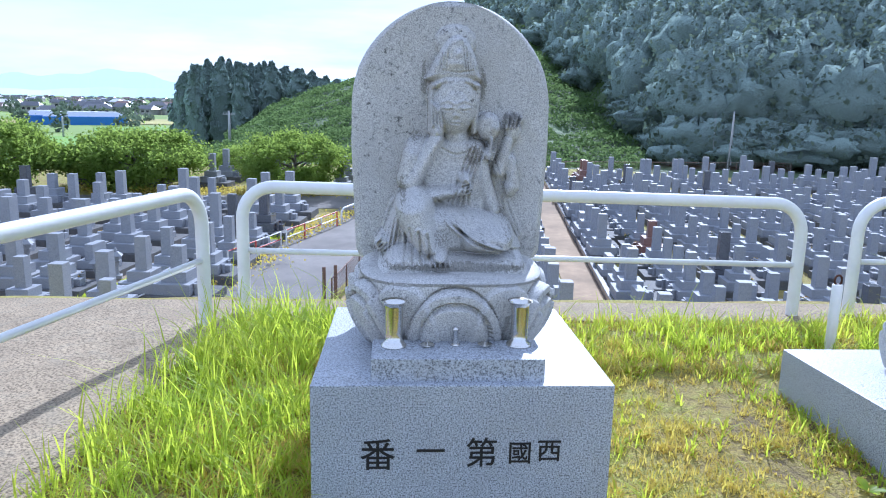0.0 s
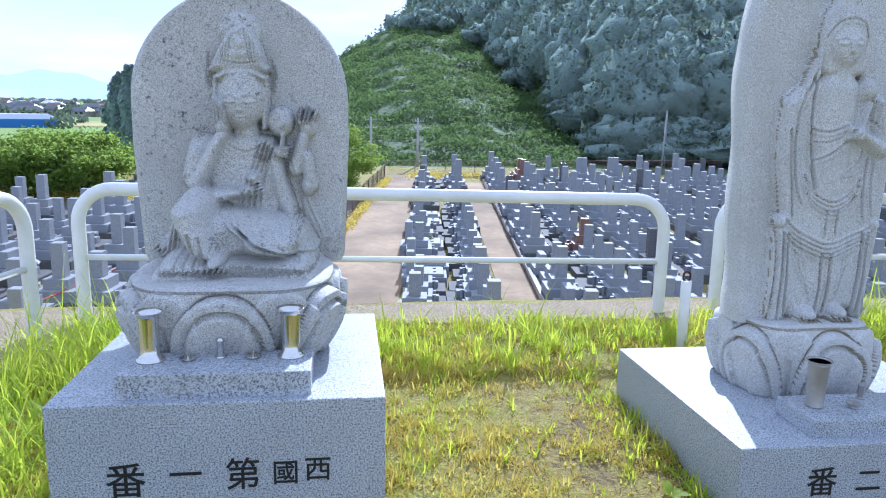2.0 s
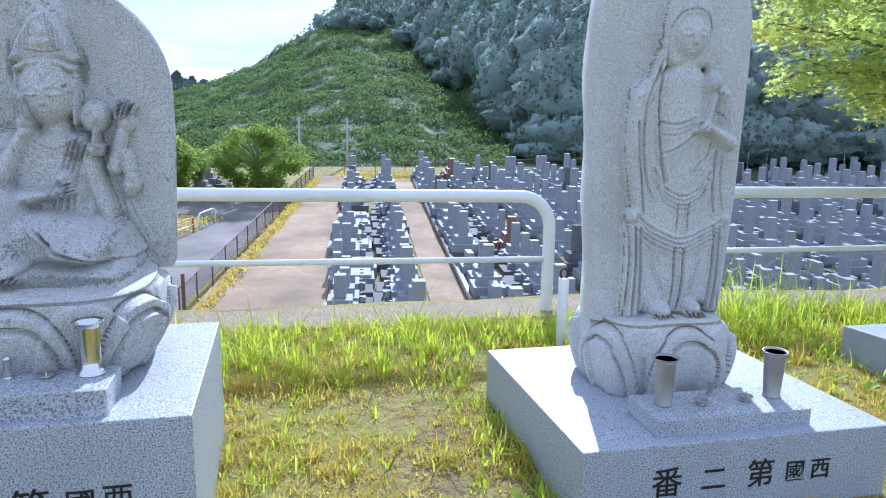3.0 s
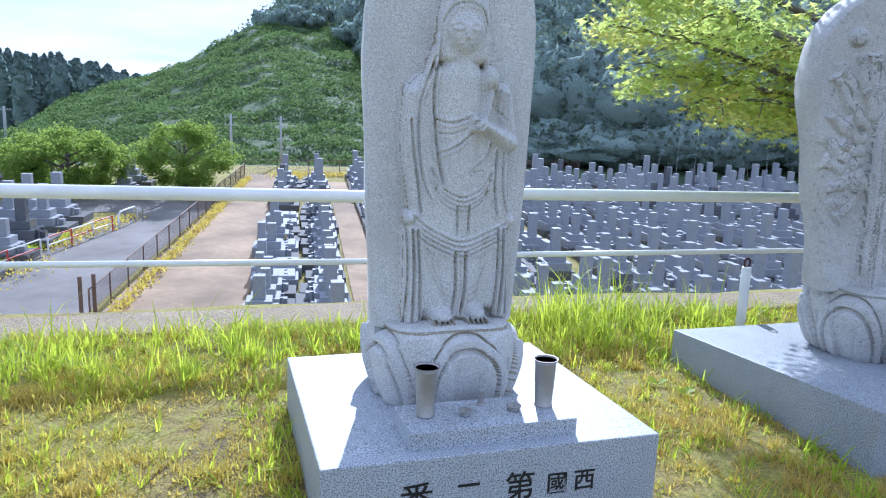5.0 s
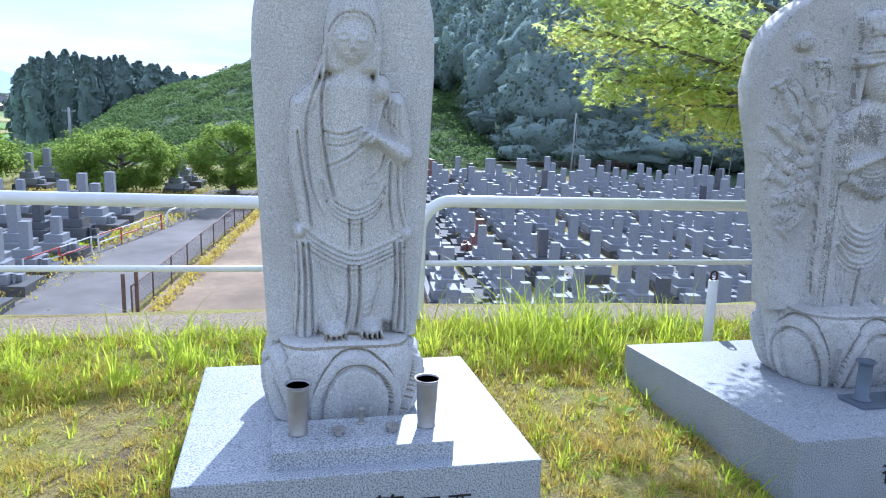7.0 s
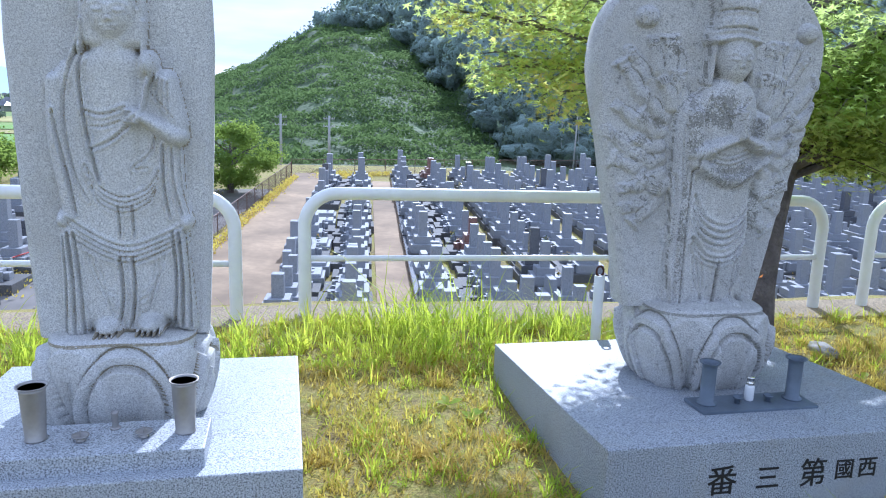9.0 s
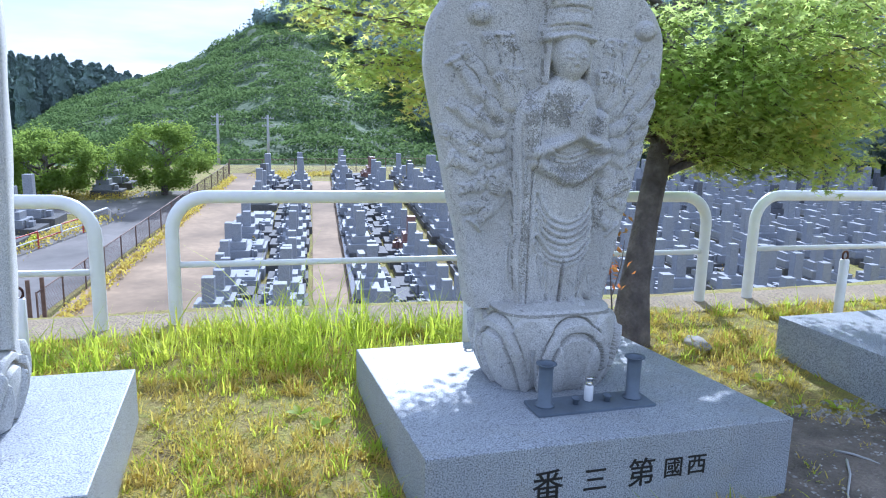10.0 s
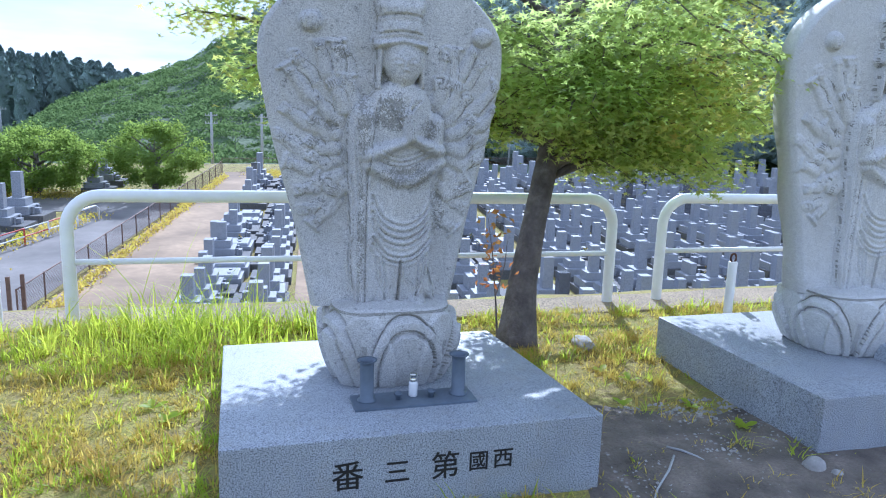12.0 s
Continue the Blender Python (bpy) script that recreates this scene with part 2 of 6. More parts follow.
def add_tube(bm, pts, radius, sides=12, cap=True):
    """A round tube along the points; radius is one number or one for each point."""
    pts = [Vector(p) for p in pts]
    rad = radius if isinstance(radius, (list, tuple)) else [radius] * len(pts)
    rings = []
    ref = Vector((0, 0, 1))
    for i, p in enumerate(pts):
        d = (pts[min(i + 1, len(pts) - 1)] - pts[max(i - 1, 0)]).normalized()
        a = d.cross(ref)
        if a.length < 0.15:
            a = d.cross(Vector((0, 1, 0)) if i == 0 or abs(d.z) > 0.95 else Vector((1, 0, 0)))
        a.normalize()
        if rings and a.dot(last) < 0:
            a = -a
        last = a
        b = d.cross(a).normalized()
        rings.append([bm.verts.new(p + (a * math.cos(k) + b * math.sin(k)) * rad[i]) for k in [2 * math.pi * j / sides for j in range(sides)]])
    for r0, r1 in zip(rings, rings[1:]):
        for j in range(sides):
            bm.faces.new((r0[j], r0[(j + 1) % sides], r1[(j + 1) % sides], r1[j]))
    if cap:
        bm.faces.new(rings[0][::-1])
        bm.faces.new(rings[-1])


def tube(pts, radius, sides=12):
    bm = bmesh.new()
    add_tube(bm, pts, radius, sides)
    return bm


def lathe(profile, sides=24):
    """Turns a profile of (radius, height) about the z axis."""
    bm = bmesh.new()
    rings = [[bm.verts.new((r * math.cos(2 * math.pi * j / sides), r * math.sin(2 * math.pi * j / sides), z)) for j in range(sides)] for r, z in profile]
    for r0, r1 in zip(rings, rings[1:]):
        for j in range(sides):
            bm.faces.new((r0[j], r0[(j + 1) % sides], r1[(j + 1) % sides], r1[j]))
    bm.faces.new(rings[0][::-1])
    bm.faces.new(rings[-1])
    return bm


# ---- ground ----
def smoothstep(a, b, x):
    t = np.clip((x - a) / (b - a), 0, 1)
    return t * t * (3 - 2 * t)


def wave(x, y):
    return np.sin(x * 1.7 + np.cos(y * 1.3)) * 0.5 + np.sin(y * 2.3 + 1.1 * np.sin(x * 0.9)) * 0.5


def low_plane(x, y):
    """The burial ground below the terrace, rising gently away from it."""
    return -5.95 + 0.047 * (np.clip(y, 5, 64) - 25)


def height(x, y):
    """The height of the ground sheet anywhere."""
    x, y = np.asarray(x, float), np.asarray(y, float)
    az, r = np.degrees(np.arctan2(x - 2.5, y)), np.hypot(x - 2.5, y)
    terrace = -0.07 * smoothstep(3.5, 7.5, x) + 0.012 * wave(x * 2.2, y * 2.2)
    z = terrace + (low_plane(x, y) - terrace) * smoothstep(5.15, 16.0, y)
    front = (y > 20) * 1.0
    # the plain beyond the burial ground
    z = z + (-10.5 - z) * smoothstep(64, 110, y) * front
    z = np.where((y > 5) & (az < -33), z + (-10.5 - z) * smoothstep(40, 110, r), z)
    # a grassy hill with benches, and the wooded mountain behind it
    zb = low_plane(x, y) - 0.3
    el = np.interp(az, (-17, -14, -10.7, -7, -2.5, 1.4, 3, 8, 14, 20, 26), (-5.2, -3.0, -0.8, 0.7, 2.4, 4.4, 5.2, 5.6, 4.0, 0.0, -5.5))
    s = np.clip((r - 74) / (175 - 74), 0, 1)
    bench = 0.018 * np.sin(s * 34) * s
    top = 1.47 + 175 * np.tan(np.radians(el))
    hill = zb + (top - zb) * np.clip(s + bench, 0, 1.0) - np.clip(r - 175, 0, 400) * 0.3
    hill = hill + np.where(s > 0.02, 0.7 * wave(x * 0.12, y * 0.11) + 0.25 * wave(x * 0.5, y * 0.45), 0)
    elm = np.interp(az, (0, 2, 3.3, 5, 10, 20, 40, 60, 80, 100), (-8, 0, 4.5, 8, 13, 17, 19, 17, 10, -8))
    rb = np.interp(az, (2, 8, 14, 20, 40, 70), (150, 130, 92, 76, 74, 70))
    sm = np.clip((r - rb) / (330 - rb), 0, 1)
    topm = 330 * np.tan(np.radians(elm))
    mount = zb + (topm - zb) * sm - np.clip(r - 330, 0, 600) * 0.25
    ok = (az > -30) & (az < 100) & (r > 60) & (y > 3)
    z = np.where(ok, np.maximum(z, np.maximum(np.where(az < 26, hill, -99), np.where(az > 0, mount, -99))), z)
    return np.maximum(z, np.where(r > 200, -10.5, -99))


def ground_sheet():
    azs = np.unique(np.concatenate([np.arange(-180, -50, 5.0), np.arange(-50, 80, 0.6), np.arange(80, 180.1, 5.0)]))[:-1]
    rs = np.concatenate([[0.05], np.arange(0.4, 7, 0.22), np.arange(7, 24, 0.8), np.arange(24, 70, 2.0), np.arange(70, 180, 3.0), np.arange(180, 420, 10.0), np.geomspace(430, 9000, 24)])
    A, Rr = np.meshgrid(np.radians(azs), rs)
    X, Y = 2.5 + Rr * np.sin(A), Rr * np.cos(A)
    Z = height(X, Y)
    n, k = len(azs), len(rs)
    verts = np.stack([X, Y, Z], -1).reshape(-1, 3)
    i, j = np.meshgrid(np.arange(k - 1), np.arange(n), indexing="ij")
    j2 = (j + 1) % n
    faces = np.stack([i * n + j, i * n + j2, (i + 1) * n + j2, (i + 1) * n + j], -1).reshape(-1, 4)[:, ::-1]
    ob = from_arrays("ground", verts, faces, M_GROUND, smooth=True)
    ob.data.materials.append(M_HILL)
    ob.data.materials.append(M_PLAIN)
    far = Rr[:-1, :].reshape(-1)
    azf = np.degrees(A[:-1, :]).reshape(-1)
    zf = Z[:-1, :].reshape(-1)
    idx = np.where(far < 66, 0, np.where((zf < -9.5) & (far > 90), 2, 1))
    ob.data.polygons.foreach_set("material_index", idx.astype(np.int32))
    return tagged(ob, "earth terrace, grassy hill and flat fields reaching the horizon", "ground", kind="structure")


ground_sheet()


def sheet(name, corners, lift, material, label, category, step=2.0):
    """A laid surface over the ground between four plan corners, following its height."""
    (x0, y0), (x1, y1), (x2, y2), (x3, y3) = corners
    nu = max(2, int(math.hypot(x1 - x0, y1 - y0) / step) + 1)
    nv = max(2, int(math.hypot(x3 - x0, y3 - y0) / step) + 1)
    U, V = np.meshgrid(np.linspace(0, 1, nu), np.linspace(0, 1, nv))
    X = (1 - V) * ((1 - U) * x0 + U * x1) + V * ((1 - U) * x3 + U * x2)
    Y = (1 - V) * ((1 - U) * y0 + U * y1) + V * ((1 - U) * y3 + U * y2)
    Z = low_plane(X, Y)
    top = np.stack([X, Y, Z + lift], -1).reshape(-1, 3)
    low = top - np.array([0, 0, 0.15])
    i, j = np.meshgrid(np.arange(nv - 1), np.arange(nu - 1), indexing="ij")
    f = np.stack([i * nu + j, i * nu + j + 1, (i + 1) * nu + j + 1, (i + 1) * nu + j], -1).reshape(-1, 4)
    rim = [k for k in range(nu)] + [k * nu + nu - 1 for k in range(1, nv)] + [(nv - 1) * nu + k for k in range(nu - 2, -1, -1)] + [k * nu for k in range(nv - 2, 0, -1)]
    n = len(top)
    side = [(a, n + a, n + b, b) for a, b in zip(rim, rim[1:] + rim[:1])]
    ob = from_arrays(name, np.concatenate([top, low]), np.concatenate([f, np.array(side)]), material)
    return tagged(ob, label, category, kind="structure")


# the low ground: tan paved way, asphalt road, aisle
CEM = radians(6.0)


def cem(v, u):
    """Plan place from metres across (v) and along (u) the rows of graves."""
    return (2.8 + v * math.cos(CEM) + u * math.sin(CEM), 26.4 - v * math.sin(CEM) + u * math.cos(CEM))


sheet("pavement", [(-3.6, 17), (1.75, 17), (6.75, 60), (4.1, 60)], 0.03, M_PAVE, "stained tan concrete paving beside the graves", "pavement")
sheet("aisle", [cem(3.95, -10), cem(5.35, -10), cem(5.35, 30), cem(3.95, 30)], 0.04, M_PAVE, "brown concrete aisle between grave rows", "path")
sheet("road", [(-9.2, 20), (-3.6, 20), (2.6, 52), (-1.6, 52)], 0.02, M_ROAD, "grey asphalt road in the burial ground", "road")
sheet("road_branch", [(-26, 43.5), (-1.9, 44.6), (-0.6, 49), (-26, 47.5)], 0.025, M_ROAD, "asphalt side road in tree shade", "road")

# terrace edge: concrete coping on a wall, and the worn path at its west end
def coping():
    bm = bmesh.new()
    add_box(bm, -14, 24, 4.98, 5.46, -0.75, 0.012, 0.015)
    bmesh.ops.subdivide_edges(bm, edges=[e for e in bm.edges if e.calc_length() > 5], cuts=90)
    for v in bm.verts:
        drop = -0.07 * float(smoothstep(3.5, 7.5, v.co.x)) if v.co.z > -0.2 else 0
        v.co.z += drop + (0.004 * math.sin(v.co.x * 5.1) if v.co.z > -0.2 else 0)
        v.co.y += 0.01 * math.sin(v.co.x * 2.3 + v.co.z)
    return tagged(part("retaining_wall", bm, M_CONC), "weathered concrete coping along the terrace edge", "wall", kind="structure")


coping()


def EDGE(y):
    """Where the path ends and the grass begins."""
    return np.interp(y, (-3, 2.2, 3.0, 3.7, 4.9), EDGE_X)


EDGE_X = (-1.1, -0.93, -0.9, -0.85, -0.68)


def worn_path():
    """Aggregate concrete at the west end of the terrace, its edge broken by grass."""
    n = 40
    bm = bmesh.new()
    rows = []
    for i in range(n + 1):
        y = -3 + 7.97 * i / n
        e = float(EDGE(y)) + 0.03 * math.sin(y * 7) + 0.02 * math.sin(y * 17)
        rows.append([bm.verts.new((x, y, 0.022 + 0.004 * math.sin(y * 3 + x * 2))) for x in np.linspace(-14, e, 14)])
    for a, b in zip(rows, rows[1:]):
        for j in range(13):
            bm.faces.new((a[j], a[j + 1], b[j + 1], b[j]))
    ext = bmesh.ops.extrude_face_region(bm, geom=bm.faces[:])["geom"]
    for v in ext:
        if isinstance(v, bmesh.types.BMVert):
            v.co.z -= 0.05
    bmesh.ops.recalc_face_normals(bm, faces=bm.faces[:])
    return tagged(part("path", bm, M_CONC), "worn aggregate concrete path beside the grass", "path", kind="structure")


worn_path()


def bare_soil():
    """A patch of bare shaded earth between the third and fourth pedestals."""
    bm = bmesh.new()
    mid = bm.verts.new((7.0, 2.1, float(height(7.0, 2.1)) + 0.012))
    rim = []
    for k in range(64):
        a = 2 * math.pi * k / 64
        w = 1 + 0.12 * math.sin(a * 3 + 1) + 0.06 * math.sin(a * 7) + 0.04 * math.sin(a * 13)
        rings = []
        for f, lift in ((0.35, 0.012), (0.7, 0.01), (0.94, 0.006), (1.0, -0.02)):
            x, y = 7.0 + 0.95 * w * f * math.cos(a), 2.1 + 1.25 * w * f * math.sin(a)
            rings.append(bm.verts.new((x, y, float(height(x, y)) + lift + 0.004 * math.sin(x * 21) * math.sin(y * 17))))
        rim.append(rings)
    for k in range(64):
        p, q = rim[k], rim[(k + 1) % 64]
        bm.faces.new((mid, p[0], q[0]))
        for i in range(3):
            bm.faces.new((p[i], p[i + 1], q[i + 1], q[i]))
    return tagged(part("bare_soil", bm, M_SOIL, smooth=True), "dark bare earth strewn with gravel", "soil", kind="structure")


bare_soil()


# ---- guard rails ----
def guard_rail(p, q, zp, zq, label):
    """A bent pipe frame between two plan points with a thinner middle bar."""
    root = thing("guard_rail", pose(p[0], p[1], -0.02), label, "railing", "white pipe guard rails")
    L = math.hypot(q[0] - p[0], q[1] - p[1])
    d = ((q[0] - p[0]) / L, (q[1] - p[1]) / L)
    R = 0.22
    pts = [(0, -0.3), (0, 0.2), (0, zp - R)]
    for k in range(1, 8):
        a = math.pi / 2 * k / 8
        pts.append((R - R * math.cos(a), zp - R + R * math.sin(a)))
    pts.append((R, zp))
    for k in range(1, 7):
        pts.append((R + (L - 2 * R) * k / 7, zp + (zq - zp) * k / 7))
    pts.append((L - R, zq))
    for k in range(1, 8):
        a = math.pi / 2 * k / 8
        pts.append((L - R + R * math.sin(a), zq - R + R * math.cos(a)))
    pts += [(L, zq - R), (L, 0.2), (L, -0.3)]
    at = lambda s, z: (d[0] * s, d[1] * s, z + 0.02)
    side = Vector((-d[1], d[0], 0))
    bm = bmesh.new()
    rings = []
    for i, (s, z) in enumerate(pts):
        s0, z0 = pts[max(i - 1, 0)]
        s1, z1 = pts[min(i + 1, len(pts) - 1)]
        t = Vector(((s1 - s0), (z1 - z0))).normalized()
        nrm = Vector((-d[0] * t.y, -d[1] * t.y, t.x))
        rings.append([bm.verts.new(Vector(at(s, z)) + (side * math.cos(a) + nrm * math.sin(a)) * 0.043) for a in [2 * math.pi * j / 16 for j in range(16)]])
    for r0, r1 in zip(rings, rings[1:]):
        for j in range(16):
            bm.faces.new((r0[j], r0[(j + 1) % 16], r1[(j + 1) % 16], r1[j]))
    part("frame", bm, M_RAIL, root, smooth=True)
    m0, m1 = zp - 0.44, zq - 0.445
    part("middle_bar", tube([at(0.03, m0), at(L / 2, (m0 + m1) / 2), at(L - 0.03, m1)], 0.021, 12), M_RAIL, root, smooth=True)
    return root


guard_rail((-0.665, 5.15), (3.255, 5.16), 0.885, 0.825, "white painted pipe guard rail on the terrace edge")
guard_rail((3.70, 5.2), (7.69, 5.25), 0.84, 0.795, "white painted pipe guard rail behind the third statue")
guard_rail((8.17, 5.28), (12.1, 5.33), 0.79, 0.74, "white painted pipe guard rail beyond the maple")
guard_rail((12.6, 5.35), (16.5, 5.4), 0.74, 0.7, "white painted pipe guard rail at the far end")
guard_rail((-0.845, 4.81), (-1.91, 0.95), 0.89, 0.885, "white painted pipe guard rail beside the path")
guard_rail((-2.03, 0.5), (-3.1, -3.3), 0.885, 0.88, "white painted pipe guard rail beside the path")


# ---- granite bases ----
def base_block(x0, x1, y0, y1, zf, zb, label, stone=None):
    """A cut granite block whose top falls a little towards the back."""
    cx, cy = (x0 + x1) / 2, y0
    root = pose(cx, cy, 0)
    bm = bmesh.new()
    add_box(bm, x0 - cx, x1 - cx, 0, y1 - y0, -0.25, zf, 0.006)
    for v in bm.verts:
        if v.co.z > 0.05:
            v.co.z += (zb - zf) * v.co.y / (y1 - y0)
    ob = thing("pedestal_base", root, label, "pedestal", "granite statue bases")
    part("block", bm, stone or M_BASE, ob)
    return ob


BASE_1 = base_block(0.113, 1.157, 2.515, 3.54, 0.527, 0.508, "tall grey granite pedestal block lettered in black")
BASE_2 = base_block(2.401, 3.633, 2.515, 3.70, 0.290, 0.252, "wide grey granite pedestal block lettered in black")
BASE_3 = base_block(4.680, 6.190, 2.525, 3.965, 0.272, 0.180, "broad stained granite pedestal block lettered in black", M_BASE3)
base_block(7.36, 8.9, 2.58, 3.98, 0.215, 0.2, "broad granite pedestal block in dappled tree shade", M_BASE3)


# ---- statues ----
class Relief:
    """Raised carving on a slab face, laid out in drawing units (x to the right, y down)."""

    def __init__(self, X, Y):
        self.X, self.Y, self.H = X, Y, np.zeros_like(X)
        self.dirt_shade = np.zeros_like(X)

    def lay(self, d, h, flat=2.0):
        b = np.where(d < 1, h * np.sqrt(np.clip(1 - d ** flat, 0, 1)), 0)
        self.H = np.where(b > self.H, b, self.H)
        return self

    def oval(self, cx, cy, rx, ry, h, flat=2.0, turn=0.0):
        c, s = math.cos(radians(turn)), math.sin(radians(turn))
        dx, dy = self.X - cx, self.Y - cy
        return self.lay(np.hypot((dx * c + dy * s) / rx, (dy * c - dx * s) / ry), h, flat)

    def _dist(self, x0, y0, x1, y1):
        vx, vy = x1 - x0, y1 - y0
        t = np.clip(((self.X - x0) * vx + (self.Y - y0) * vy) / (vx * vx + vy * vy + 1e-9), 0, 1)
        return np.hypot(self.X - x0 - t * vx, self.Y - y0 - t * vy), t

    def limb(self, x0, y0, x1, y1, r0, r1, h, flat=2.0):
        d, t = self._dist(x0, y0, x1, y1)
        return self.lay(d / (r0 + (r1 - r0) * t), h, flat)

    def stain(self, cx, cy, rx, ry, amount):
        """Black algae spread over part of the carving."""
        d = np.hypot((self.X - cx) / rx, (self.Y - cy) / ry)
        self.dirt_shade = np.maximum(self.dirt_shade, amount * np.clip(1.25 - d * d, 0, 1))
        return self

    def smooth_line(self, pts, closed=False, per=6):
        """Points along a smooth curve through the given ones."""
        n = len(pts)
        out = []
        for i in range(n if closed else n - 1):
            p = [np.array(pts[(i + k) % n] if closed else pts[min(max(i + k, 0), n - 1)], float) for k in (-1, 0, 1, 2)]
            for t in np.linspace(0, 1, per, endpoint=False):
                out.append(0.5 * (2 * p[1] + (p[2] - p[0]) * t + (2 * p[0] - 5 * p[1] + 4 * p[2] - p[3]) * t * t + (3 * p[1] - p[0] - 3 * p[2] + p[3]) * t ** 3))
        out.append(np.array(pts[0] if closed else pts[-1], float))
        return out

    def nearest(self, line):
        best = np.full_like(self.X, 9e9)
        for p, q in zip(line, line[1:]):
            best = np.minimum(best, self._dist(p[0], p[1], q[0], q[1])[0])
        return best

    def body(self, pts, h, soft=20.0):
        """A mass with a smooth closed outline whose rim rounds over within soft."""
        line = self.smooth_line(pts, True)
        d = self.nearest(line)
        inside = np.zeros(self.X.shape, bool)
        for p, q in zip(line, line[1:]):
            if p[1] != q[1]:
                inside ^= ((p[1] > self.Y) != (q[1] > self.Y)) & (self.X < (q[0] - p[0]) * (self.Y - p[1]) / (q[1] - p[1]) + p[0])
        k = np.clip(d / soft, 0, 1)
        self.H = np.maximum(self.H, np.where(inside, h * np.sqrt(np.clip(1 - (1 - k) ** 2, 0, 1)), 0))
        return self

    def fold(self, pts, w, rise, dirt_shade=0.4):
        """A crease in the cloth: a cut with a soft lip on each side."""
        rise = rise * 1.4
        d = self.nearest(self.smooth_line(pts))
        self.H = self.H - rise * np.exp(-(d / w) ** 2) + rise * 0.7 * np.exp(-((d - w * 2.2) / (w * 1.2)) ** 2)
        # the cut is darkened too: grime together with painted crease shade
        self.dirt_shade = np.maximum(self.dirt_shade, dirt_shade * np.exp(-(d / (w * 0.9)) ** 2))
        return self

    def ridge(self, pts, w, rise):
        self.H = self.H + rise * np.exp(-(self.nearest(self.smooth_line(pts)) / w) ** 2)
        return self

    def bump(self, cx, cy, rx, ry, h):
        self.H = self.H + h * np.exp(-((self.X - cx) / rx) ** 2 - ((self.Y - cy) / ry) ** 2)
        return self


def face(R, cx, cy, w, h, z):
    """A calm carved face: cheeks, brow, lowered lids, nose and mouth."""
    R.oval(cx, cy - h * 0.18, w * 1.14, h * 1.08, z * 0.86, 5.0)
    R.oval(cx, cy, w, h, z, 3.0)
    R.bump(cx, cy + h * 0.78, w * 0.3, h * 0.14, 0.009)
    for s in (-1, 1):
        R.bump(cx + s * w * 0.4, cy - h * 0.02, w * 0.26, h * 0.09, 0.009)
        R.fold([(cx + s * w * 0.18, cy + h * 0.03), (cx + s * w * 0.42, cy + h * 0.075), (cx + s * w * 0.68, cy + h * 0.02)], w * 0.035, 0.006, 0.2)
        R.ridge([(cx + s * w * 0.1, cy - h * 0.16), (cx + s * w * 0.4, cy - h * 0.28), (cx + s * w * 0.74, cy - h * 0.18)], w * 0.06, 0.008)
        R.bump(cx + s * w * 0.5, cy + h * 0.34, w * 0.24, h * 0.2, 0.004)
    R.ridge([(cx, cy - h * 0.16), (cx, cy + h * 0.2)], w * 0.09, 0.014)
    R.bump(cx, cy + h * 0.25, w * 0.16, h * 0.06, 0.016)
    R.bump(cx, cy + h * 0.47, w * 0.24, h * 0.035, 0.009).bump(cx, cy + h * 0.58, w * 0.19, h * 0.035, 0.009)
    R.fold([(cx - w * 0.24, cy + h * 0.515), (cx + w * 0.24, cy + h * 0.515)], w * 0.03, 0.006, 0.2)


def toes(R, cx, cy, w, h, z):
    R.oval(cx, cy - h * 0.5, w, h, z)
    for k in range(5):
        R.oval(cx - w * 0.76 + k * w * 0.38, cy + h * 0.3, w * 0.21, h * 0.55, z + 0.01)


def hand_shape(R, cx, cy, r, z, ax, ay):
    """A closed hand with four fingers lying along (ax, ay)."""
    R.oval(cx, cy, r, r * 0.85, z)
    for k in range(4):
        o = (k - 1.5) * r * 0.46
        R.limb(cx - ay * o, cy + ax * o, cx - ay * o + ax * r * 1.3, cy + ax * o + ay * r * 1.3, r * 0.24, r * 0.18, z + 0.008)


